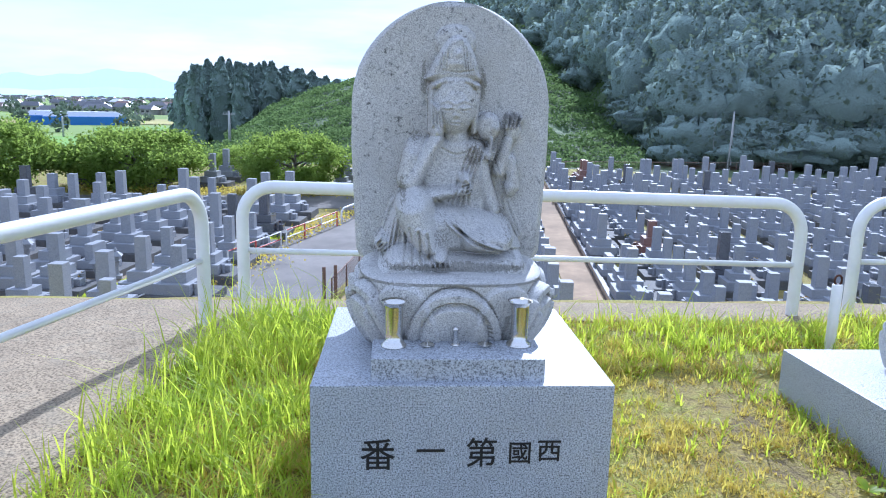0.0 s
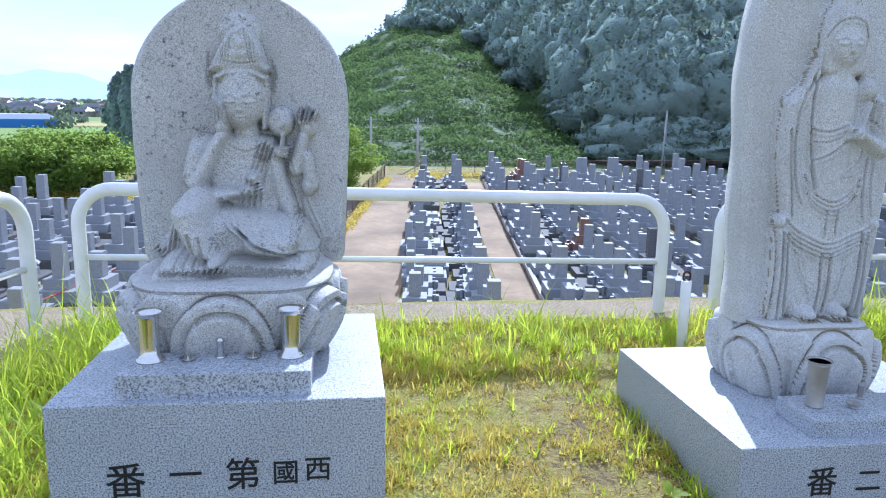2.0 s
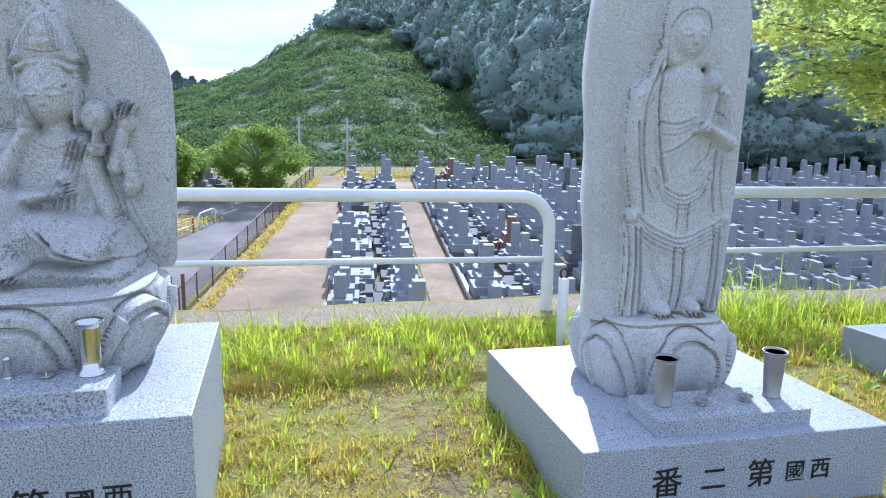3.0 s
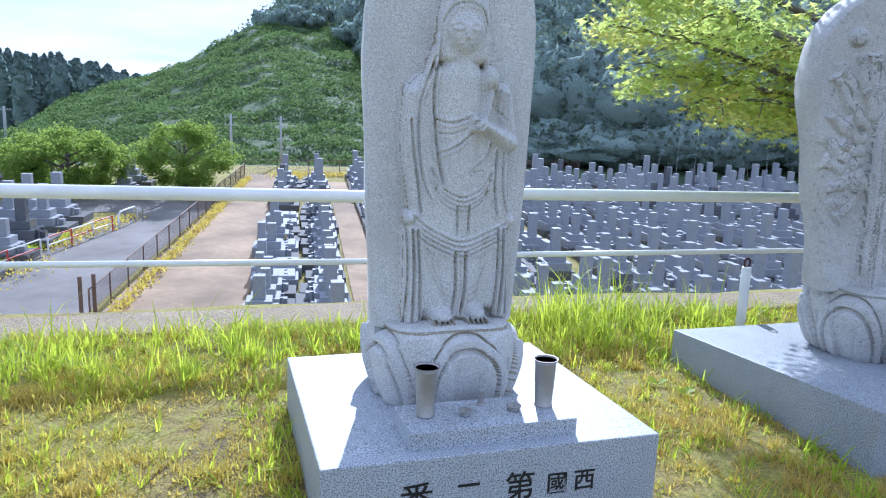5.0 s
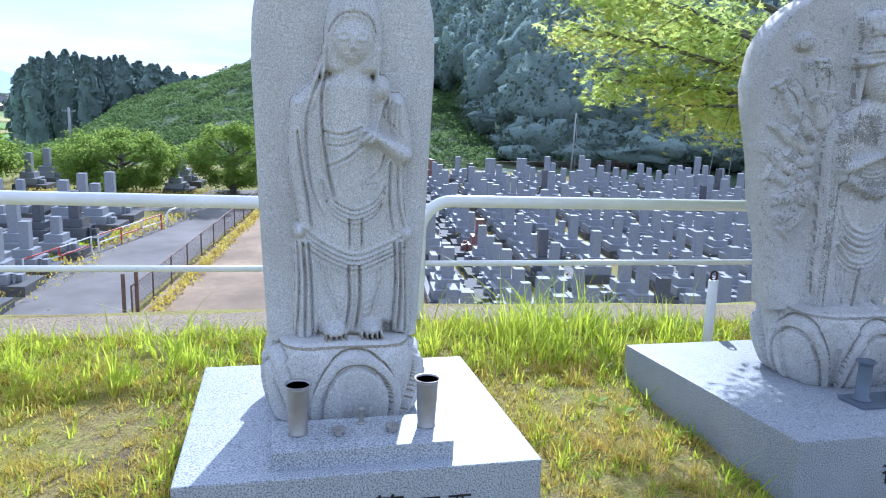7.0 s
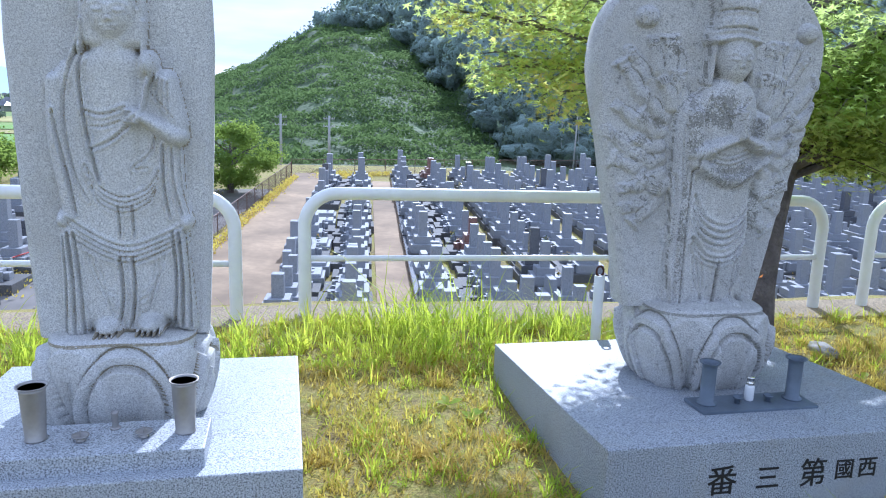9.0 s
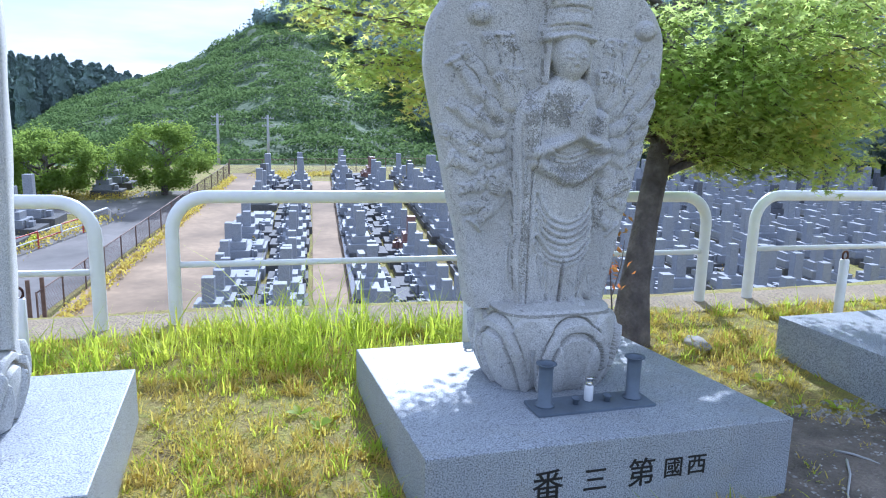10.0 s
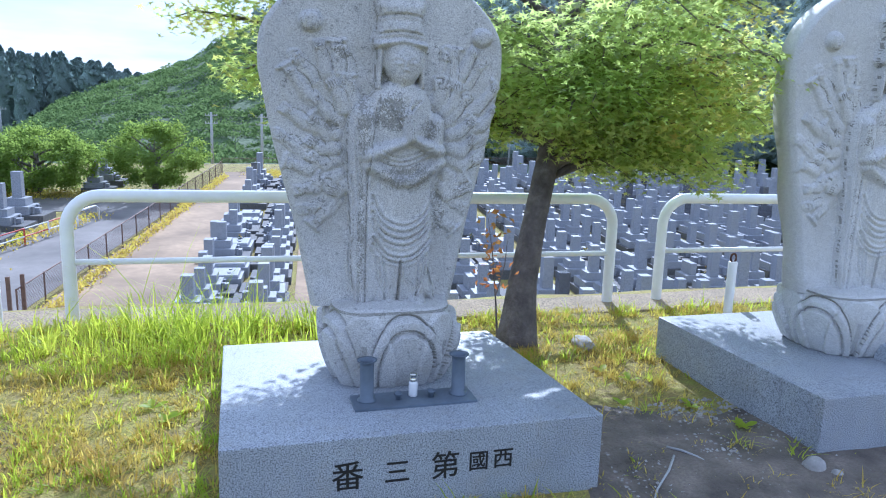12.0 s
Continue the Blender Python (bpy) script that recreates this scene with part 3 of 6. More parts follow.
def carve_jewel_figure(R):
    """Seated, one knee raised, cheek on hand, six arms."""
    low = lambda x, y, k=0.86: (250 + (x - 250) * k, 440 + (y - 450) * 0.775)
    R.oval(378, 108, 54, 44, 0.035, 3)
    R.body([(312, 205), (314, 178), (335, 135), (362, 100), (382, 92), (404, 100), (428, 138), (440, 180), (440, 205)], 0.085, 16)
    for s in (-1, 1):
        for k in range(5):
            R.fold([(378 + s * (26 + k * 6), 186), (378 + s * (14 + k * 10), 108 + k * 14)], 1.6, 0.005, 0.42)
    R.bump(383, 138, 11, 10, 0.02).bump(383, 164, 24, 9, 0.016).bump(383, 152, 14, 10, 0.01)
    R.fold([(348, 178), (383, 184), (420, 178)], 1.8, 0.006)
    R.limb(326, 216, 352, 205, 11, 12, 0.1).limb(352, 205, 410, 205, 12, 12, 0.1).limb(410, 205, 434, 216, 12, 11, 0.095)
    for k in range(13):
        R.fold([(326 + k * 9, 197 + abs(k - 6) * 1.4), (322 + k * 9.4, 216 + abs(k - 6) * 1.2)], 1.3, 0.004, 0.35)
    R.limb(322, 222, 320, 330, 11, 9, 0.07).limb(436, 222, 430, 330, 11, 9, 0.07)
    face(R, 380, 272, 52, 70, 0.13)
    R.limb(386, 330, 388, 368, 31, 38, 0.07)
    R.body([(292, 362), (340, 348), (440, 350), (462, 372), (474, 430), (470, 530), (400, 580), (320, 560), (296, 470)], 0.085, 26)
    R.oval(290, 378, 38, 34, 0.09)
    # wheel, bud and the raised hands
    R.oval(530, 328, 22, 28, 0.06).limb(520, 350, 500, 430, 15, 20, 0.06)
    for k in range(4):
        R.limb(512 + k * 9, 318, 516 + k * 12, 286 + (k % 2) * 6, 5, 4, 0.075)
    R.oval(468, 316, 32, 37, 0.085, 4).bump(478, 320, 8, 10, 0.014).fold([(448, 296), (470, 288), (492, 312)], 2, 0.004)
    R.limb(528, 400, 536, 470, 15, 20, 0.06).oval(530, 470, 18, 30, 0.065)
    R.limb(452, 400, 460, 470, 18, 24, 0.1).limb(460, 470, 484, 530, 26, 22, 0.1)
    hand_shape(R, 464, 385, 17, 0.12, 0.8, 0.2)
    R.limb(470, 372, 473, 345, 5, 4, 0.14)
    # the arm that props the cheek
    R.limb(276, 392, 264, 452, 28, 30, 0.12).oval(272, 462, 30, 26, 0.15)
    R.limb(274, 460, 336, 350, 27, 19, 0.155)
    R.oval(336, 330, 19, 28, 0.15)
    for k in range(4):
        R.limb(322 + k * 8, 318, 320 + k * 6, 258 + k * 5, 5.5, 4.5, 0.145)
    # the arm across the waist, with a jewel
    R.limb(318, 490, 396, 478, 24, 17, 0.165)
    hand_shape(R, 402, 472, 17, 0.17, 1, -0.25)
    R.oval(406, 446, 20, 17, 0.19)
    for k in range(4):
        R.fold([(424 + k * 9, 362 + k * 6), (400 + k * 8, 430 + k * 12), (372 + k * 14, 520 + k * 6)], 2.4, 0.008)
    R.fold([(336, 366), (388, 388), (440, 362)], 2.2, 0.005).fold([(470, 400), (500, 470), (520, 560)], 2.4, 0.007).fold([(488, 410), (520, 500), (560, 600)], 2.4, 0.007)
    # lap and legs stand well forward of the slab
    p = lambda *q: [low(x, y) for x, y in q]
    R.body([(190, 700), (205, 630), (250, 600), (360, 612), (520, 606), (556, 640), (560, 700)], 0.4, 26)
    R.body(p((176, 700), (190, 650), (214, 575), (240, 525), (300, 560), (330, 690)), 0.2, 26)
    R.body(p((300, 560), (380, 545), (470, 560), (560, 590), (588, 640), (585, 690), (300, 695)), 0.3, 40)
    R.body(p((396, 640), (430, 590), (500, 578), (566, 600), (576, 650), (540, 690), (430, 690)), 0.38, 40)
    R.body(p((228, 560), (240, 510), (285, 484), (332, 505), (352, 570), (372, 640), (392, 690), (318, 700), (268, 660)), 0.42, 44)
    for k in range(5):
        R.fold(p((348 + k * 10, 520 + k * 10), (390 + k * 14, 590 + k * 12), (470 + k * 22, 640 + k * 10), (560, 668 + k * 6)), 2.4, 0.011)
    for k in range(4):
        R.fold(p((250 + k * 22, 580 + k * 8), (262 + k * 20, 640), (256 + k * 24, 695)), 2.6, 0.012)
        R.fold(p((190 + k * 12, 690), (204 + k * 11, 610), (226 + k * 7, 545)), 2.4, 0.01)
    hx, hy = low(200, 658)
    hand_shape(R, hx, hy, 20, 0.22, -0.6, 0.7)
    fx, fy = low(355, 690, 0.85)
    toes(R, fx, fy, 29, 19, 0.47)
    R.stain(300, 200, 12, 60, 0.62).stain(450, 210, 12, 60, 0.6).stain(525, 300, 34, 30, 0.62).stain(430, 390, 30, 40, 0.62).stain(345, 560, 30, 60, 0.5).stain(380, 640, 240, 14, 0.72).stain(280, 340, 20, 30, 0.55).stain(250, 470, 12, 60, 0.5).stain(505, 560, 20, 60, 0.5)


def carve_standing_figure(R):
    """Standing, one arm hanging, the other holding a bud before the breast."""
    R.body([(262, 130), (266, 50), (296, -20), (340, -44), (384, -20), (412, 50), (416, 130), (400, 190), (280, 190)], 0.06, 24)
    R.oval(340, -70, 44, 56, 0.05)
    R.body([(338, 190), (250, 205), (196, 245), (172, 310), (170, 420), (186, 520), (200, 600), (186, 660), (184, 780), (186, 905), (240, 914), (262, 880), (340, 884), (440, 880), (462, 905), (508, 902), (500, 780), (494, 660), (508, 610), (492, 560), (488, 420), (484, 330), (460, 262), (425, 212)], 0.052, 26)
    R.limb(268, 124, 262, 200, 9, 7, 0.06).limb(408, 124, 402, 205, 9, 7, 0.06).limb(262, 150, 236, 226, 8, 8, 0.06)
    R.oval(338, 44, 72, 66, 0.075, 3)
    face(R, 336, 106, 58, 74, 0.09)
    R.fold([(276, 88), (300, 48), (340, 36), (382, 50), (398, 92)], 2.6, 0.007)
    for k in range(7):
        R.fold([(296 + k * 14, 40 - abs(k - 3) * -5), (306 + k * 11, -20)], 1.6, 0.003, 0.25)
    R.limb(336, 172, 336, 216, 36, 44, 0.066)
    R.limb(334, 240, 336, 540, 72, 66, 0.072, 3).limb(336, 560, 340, 860, 92, 100, 0.07, 3)
    R.limb(200, 270, 196, 420, 24, 24, 0.072).limb(196, 420, 216, 600, 24, 16, 0.068)
    R.fold([(172, 346), (186, 344), (198, 352)], 2, 0.006)
    # the bent arm, its hand and the bud
    R.limb(452, 262, 472, 372, 30, 32, 0.082).limb(474, 396, 404, 354, 30, 19, 0.112)
    hand_shape(R, 396, 350, 18, 0.118, -1, -0.1)
    for k in range(4):
        R.limb(388, 338 + k * 9, 360, 333 + k * 9, 5, 4, 0.126)
    R.limb(414, 262, 398, 338, 7, 7, 0.1).oval(415, 228, 27, 40, 0.105)
    for k in (-1, 0, 1):
        R.fold([(415 + k * 12, 256), (415 + k * 16, 228), (415 + k * 3, 194)], 1.6, 0.004, 0.3)
    # collar, sash and hanging folds
    R.fold([(268, 190), (258, 260), (262, 340), (274, 430), (292, 512)], 3.2, 0.012)
    R.fold([(248, 210), (222, 300), (220, 400), (236, 500), (262, 560)], 2.6, 0.008)
    R.fold([(196, 340), (206, 430), (222, 520), (232, 592)], 3, 0.01)
    R.fold([(262, 338), (300, 348), (330, 342), (362, 328)], 3, 0.01)
    R.fold([(270, 376), (310, 376), (350, 362)], 2.4, 0.007).fold([(274, 432), (320, 412), (366, 374)], 3, 0.01)
    for k in range(4):
        R.fold([(430 + k * 10, 250 + k * 6), (418 + k * 14, 290 + k * 14), (446 + k * 8, 322 + k * 10)], 2.2, 0.006)
    R.fold([(424, 400), (412, 440), (372, 474), (380, 480), (404, 476)], 2.4, 0.008)
    R.fold([(442, 420), (440, 520), (452, 600)], 2.8, 0.01).fold([(462, 430), (464, 520), (484, 606)], 2.6, 0.009).fold([(478, 420), (480, 520), (496, 600)], 2.4, 0.008)
    for k in range(4):
        R.fold([(258 + k * 4, 470 + k * 18), (290, 524 + k * 14), (344, 550 + k * 13), (400, 530 + k * 12), (430 - k * 3, 484 + k * 16)], 2.6, 0.008)
    for k in range(4):
        R.fold([(206, 598 + k * 13), (258, 640 + k * 14), (344, 676 + k * 13), (420, 656 + k * 13), (492, 618 + k * 12)], 3.2, 0.011)
    R.oval(200, 606, 17, 24, 0.085).oval(490, 614, 18, 22, 0.085)
    R.fold([(332, 572), (334, 644)], 2.6, 0.01).fold([(365, 572), (366, 644)], 2.6, 0.01)
    R.fold([(330, 704), (334, 800), (322, 884)], 3.4, 0.012).fold([(360, 704), (362, 800), (350, 884)], 3.4, 0.012)
    for k in range(4):
        R.fold([(250 + k * 10, 690 + k * 10), (280 + k * 8, 770 + k * 22), (320, 800 + k * 16)], 2.2, 0.005, 0.25)
        R.fold([(440 - k * 10, 690 + k * 10), (412 - k * 6, 770 + k * 22), (372, 800 + k * 16)], 2.2, 0.005, 0.25)
    for k in range(3):
        R.fold([(196 + k * 14, 640), (200 + k * 16, 760), (192 + k * 22, 905)], 3, 0.011)
        R.fold([(456 + k * 14, 640), (462 + k * 14, 760), (452 + k * 20, 895)], 3, 0.011)
    R.stain(338, 896, 140, 8, 0.6)
    toes(R, 296, 892, 36, 24, 0.14)
    toes(R, 394, 888, 36, 24, 0.14)


def carve_many_armed_figure(R):
    """Standing in prayer, with fans of arms that hold small things."""
    rng = random.Random(11)
    for s in (-1, 1):
        for ring, count in ((1.0, 11), (0.62, 9)):
            for k in range(count):
                a = radians(104 - k * 168 / (count - 1) + rng.uniform(-4, 4))
                reach = (215 + 25 * math.cos(a)) * ring * rng.uniform(0.92, 1.04)
                x0, y0 = 392 + s * 96, 262 + k * 17 * (11 / count)
                x1, y1 = 392 + s * (78 + reach * max(0.25, math.cos(a * 0.8)) * 0.8), 330 - reach * math.sin(a) * 1.05
                x1 = min(max(x1, 118 + max(0, y1 - 300) * 0.36), 640 - max(0, y1 - 300) * 0.42)
                x0, y0 = x0 * 0.5 + x1 * 0.5, y0 * 0.5 + y1 * 0.5
                xe, ye = (x0 + x1) / 2 + rng.uniform(-8, 8), (y0 + y1) / 2 + rng.uniform(6, 22)
                h = 0.009 + 0.004 * (k % 3) + (0.006 if ring < 1 else 0)
                R.limb(x0, y0, xe, ye, 20, 19, h).limb(xe, ye, x1, y1, 19, 12, h + 0.004)
                ux, uy = (x1 - xe), (y1 - ye)
                n = math.hypot(ux, uy) + 1e-6
                R.fold([(xe - uy / n * 15, ye + ux / n * 15), (xe - uy / n * 18 + ux * 0.4, ye + ux / n * 18 + uy * 0.5), (x1 - uy / n * 12, y1 + ux / n * 12)], 1.6, 0.005, 0.7)
                R.stain(x1, y1, 18, 18, 0.36)
                hand_shape(R, x1, y1, 14, h + 0.003, ux / n, uy / n)
                gx, gy = x1 + ux / n * 20, y1 + uy / n * 20
                if k % 3 == 0:
                    R.oval(gx, gy, 18, 16, h + 0.002, 4).fold([(gx - 8, gy - 6), (gx + 8, gy - 6), (gx + 8, gy + 7), (gx - 8, gy + 7)], 1.5, 0.005, 0.5)
                elif k % 3 == 1:
                    R.limb(gx - uy / n * 20, gy + ux / n * 20, gx + uy / n * 20, gy - ux / n * 20, 6, 6, h + 0.003)
    R.oval(196, 42, 28, 26, 0.04, 3).oval(604, 60, 26, 24, 0.035, 3)
    for k in range(3):
        R.fold([(184 + k * 12, 56), (180 + k * 16, 28)], 1.8, 0.006)
    # the plain ground beside the robe
    R.body([(340, 100), (344, 40), (338, -30), (398, -52), (458, -30), (452, 40), (458, 100)], 0.075, 20)
    for y, n in ((48, 6), (4, 6)):
        for k in range(n):
            R.bump(350 + k * 98 / (n - 1), y, 9, 15, 0.016)
    R.fold([(342, 68), (400, 60), (456, 68)], 2.4, 0.008).fold([(342, 26), (400, 18), (456, 26)], 2.4, 0.008)
    R.limb(346, 92, 400, 82, 11, 12, 0.094).limb(400, 82, 456, 92, 12, 11, 0.094)
    R.limb(352, 106, 348, 196, 9, 8, 0.06).limb(452, 106, 452, 190, 9, 8, 0.06)
    face(R, 406, 138, 44, 60, 0.1)
    R.limb(402, 190, 402, 226, 30, 40, 0.07)
    R.body([(404, 200), (345, 212), (296, 240), (276, 300), (278, 420), (284, 560), (286, 700), (300, 792), (344, 782), (352, 752), (400, 752), (468, 750), (502, 784), (500, 740), (482, 680), (488, 560), (482, 450), (500, 390), (508, 320), (492, 268), (462, 226), (438, 206)], 0.062, 24)
    R.limb(402, 250, 404, 440, 78, 72, 0.085, 3).limb(402, 450, 406, 730, 72, 76, 0.085, 3)
    R.limb(318, 270, 322, 350, 28, 28, 0.1).limb(488, 280, 486, 350, 22, 24, 0.1)
    R.limb(326, 366, 408, 330, 27, 17, 0.13).limb(490, 352, 432, 326, 24, 16, 0.13)
    R.limb(416, 262, 420, 320, 11, 19, 0.16).fold([(418, 256), (421, 326)], 1.6, 0.008)
    R.limb(330, 390, 396, 436, 24, 22, 0.115).limb(494, 382, 424, 436, 22, 22, 0.115).oval(412, 432, 46, 20, 0.12, 3)
    R.fold([(352, 216), (338, 300), (326, 380), (322, 470), (320, 600), (318, 780)], 2.6, 0.006, 0.6)
    R.fold([(300, 250), (296, 340), (304, 460), (300, 600), (304, 780)], 2.2, 0.005).fold([(286, 420), (292, 560), (284, 640), (296, 760)], 2.4, 0.008)
    for k in range(3):
        R.fold([(350, 352 + k * 14), (400, 372 + k * 12), (470, 344 + k * 14)], 2.2, 0.006)
        R.fold([(352 + k * 10, 226), (400, 262 + k * 16), (448 - k * 8, 226)], 2.2, 0.005)
    for k in range(4):
        R.fold([(336, 470 + k * 20), (360, 526 + k * 19), (412, 548 + k * 18), (462, 520 + k * 18), (484, 468 + k * 20)], 2.8, 0.009)
    for k in range(2):
        R.fold([(338, 580 + k * 16), (372, 626 + k * 12), (430, 630 + k * 12), (480, 586 + k * 16)], 3.2, 0.011)
    R.fold([(404, 640), (400, 700), (396, 752)], 3, 0.012)
    for k in range(3):
        R.fold([(344 + k * 8, 630), (352 + k * 8, 700), (372 - k * 4, 750)], 2.2, 0.005, 0.25)
        R.fold([(470 - k * 8, 630), (462 - k * 8, 700), (436 + k * 4, 746)], 2.2, 0.005, 0.25)
    R.fold([(476, 660), (490, 720), (500, 780)], 2.6, 0.01)
    R.stain(372, 258, 60, 56, 0.56).stain(470, 300, 30, 34, 0.52).stain(410, 420, 96, 40, 0.52).stain(312, 300, 20, 110, 0.52).stain(308, 560, 12, 200, 0.5).stain(400, 776, 160, 16, 0.78).stain(240, 296, 22, 22, 0.6).stain(500, 520, 26, 80, 0.5)
    toes(R, 374, 776, 29, 24, 0.17)
    toes(R, 446, 770, 29, 24, 0.17)


def slab_statue(name, place, bottom, top, outline, draw, carve, thick, material, label, grime_shade_cut=0.62, dirt_shade_mat=None):
    """A stone slab with a rounded outline and a figure in relief, as one mesh.
    outline: half widths at shares of the height. draw: the drawing's middle, the height of its top, and the size of its units across and up."""
    H = top - bottom
    n, m, back = 250, 330, 10
    vs = np.concatenate([np.linspace(0, 0.86, 265), 0.86 + 0.14 * np.sin(np.linspace(0, math.pi / 2, m - 264))[1:]])
    W = np.interp(vs, outline[0], outline[1])
    cap = np.clip((vs - outline[2]) / (1 - outline[2]), 0, 1)
    W = W * np.sqrt(np.clip(1 - cap ** 2.1, 0.0004, 1))
    us = np.linspace(-1, 1, n)
    X = us[None, :] * W[:, None]
    Z = np.repeat((vs * H)[:, None], n, 1)
    cx, head, sx, sz = draw
    R = Relief(X / sx + cx, (head - (Z + bottom)) / sz)
    carve(R)
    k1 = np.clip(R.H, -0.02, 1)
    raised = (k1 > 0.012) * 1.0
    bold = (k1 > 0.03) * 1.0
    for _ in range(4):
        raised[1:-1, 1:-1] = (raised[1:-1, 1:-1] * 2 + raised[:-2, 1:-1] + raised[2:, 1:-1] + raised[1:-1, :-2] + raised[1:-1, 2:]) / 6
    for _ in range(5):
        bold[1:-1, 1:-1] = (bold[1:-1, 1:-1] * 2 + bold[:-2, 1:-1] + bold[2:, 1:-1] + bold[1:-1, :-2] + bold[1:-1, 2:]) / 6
    # grime, plus recess shade put into the colour around the figure's outline
    dirt_shade = np.maximum(R.dirt_shade, 1.9 * bold * (k1 < 0.026))
    k1 = k1 - 0.014 * raised * (k1 < 0.012)
    for _ in range(2):
        k1[1:-1, 1:-1] = (k1[1:-1, 1:-1] * 4 + k1[:-2, 1:-1] + k1[2:, 1:-1] + k1[1:-1, :-2] + k1[1:-1, 2:]) / 8
    edge = np.minimum((1 - np.abs(us))[None, :] * W[:, None], (1 - vs)[:, None] * H)
    lip = 0.03 * (1 - np.clip(edge / 0.03, 0, 1)) ** 2
    rng = np.random.default_rng(3)
    tool = 0.0005 * rng.standard_normal(k1.shape)
    Yf = -thick / 2 - k1 + lip + tool + 0.006 * np.sin(X * 9 + Z * 4)
    verts, ring = [], n + back
    ub = np.linspace(1, -1, back)
    for i in range(len(vs)):
        verts.append(np.stack([X[i], Yf[i], Z[i]], -1))
        xb = ub * W[i] * 0.97
        verts.append(np.stack([xb, np.full(back, thick / 2) - 0.05 * np.abs(ub) ** 3 + 0.012 * np.sin(Z[i, 0] * 13 + ub * 5), np.full(back, vs[i] * H)], -1))
    verts = np.concatenate(verts)
    faces = []
    for i in range(len(vs) - 1):
        a = i * ring + np.arange(ring)
        b = i * ring + (np.arange(ring) + 1) % ring
        faces.append(np.stack([a, b, b + ring, a + ring], -1))
    ob = from_arrays(name, verts, np.concatenate(faces), material, smooth=True)
    ob.data.materials.append(dirt_shade_mat or M_GRIME_SHADE)
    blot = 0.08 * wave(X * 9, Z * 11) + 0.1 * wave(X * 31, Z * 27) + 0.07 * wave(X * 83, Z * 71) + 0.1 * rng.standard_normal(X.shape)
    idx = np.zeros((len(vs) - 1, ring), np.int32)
    idx[:, :n] = (dirt_shade + blot - grime_shade_cut > 0)[:-1]
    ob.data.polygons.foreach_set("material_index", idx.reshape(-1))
    ob.matrix_world = pose(place[0], place[1], bottom, 0, 0, place[2])
    return tagged(ob, label, "statue", "stone pilgrimage statues")


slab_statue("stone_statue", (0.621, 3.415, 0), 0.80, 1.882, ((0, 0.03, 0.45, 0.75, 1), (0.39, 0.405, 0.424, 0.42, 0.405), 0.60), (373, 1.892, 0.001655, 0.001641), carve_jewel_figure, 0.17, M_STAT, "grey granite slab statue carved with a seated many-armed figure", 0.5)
slab_statue("stone_statue", (2.995, 3.24, 0), 0.555, 2.16, ((0, 0.3, 0.66, 0.85, 1), (0.30, 0.325, 0.348, 0.34, 0.3), 0.74), (324, 1.863, 0.001432, 0.001419), carve_standing_figure, 0.2, M_STAT2, "pale granite slab statue carved with a standing figure", 0.46, M_OCHRE_SHADE)
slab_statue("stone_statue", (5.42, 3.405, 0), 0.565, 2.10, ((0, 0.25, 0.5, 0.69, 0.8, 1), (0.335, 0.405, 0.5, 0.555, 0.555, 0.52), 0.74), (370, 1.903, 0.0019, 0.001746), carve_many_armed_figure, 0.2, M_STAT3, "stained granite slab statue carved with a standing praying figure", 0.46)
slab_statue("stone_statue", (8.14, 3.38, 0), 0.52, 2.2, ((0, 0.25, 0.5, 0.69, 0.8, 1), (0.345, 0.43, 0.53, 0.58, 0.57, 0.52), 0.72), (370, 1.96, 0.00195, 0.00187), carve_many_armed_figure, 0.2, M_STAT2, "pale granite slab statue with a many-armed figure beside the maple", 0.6)


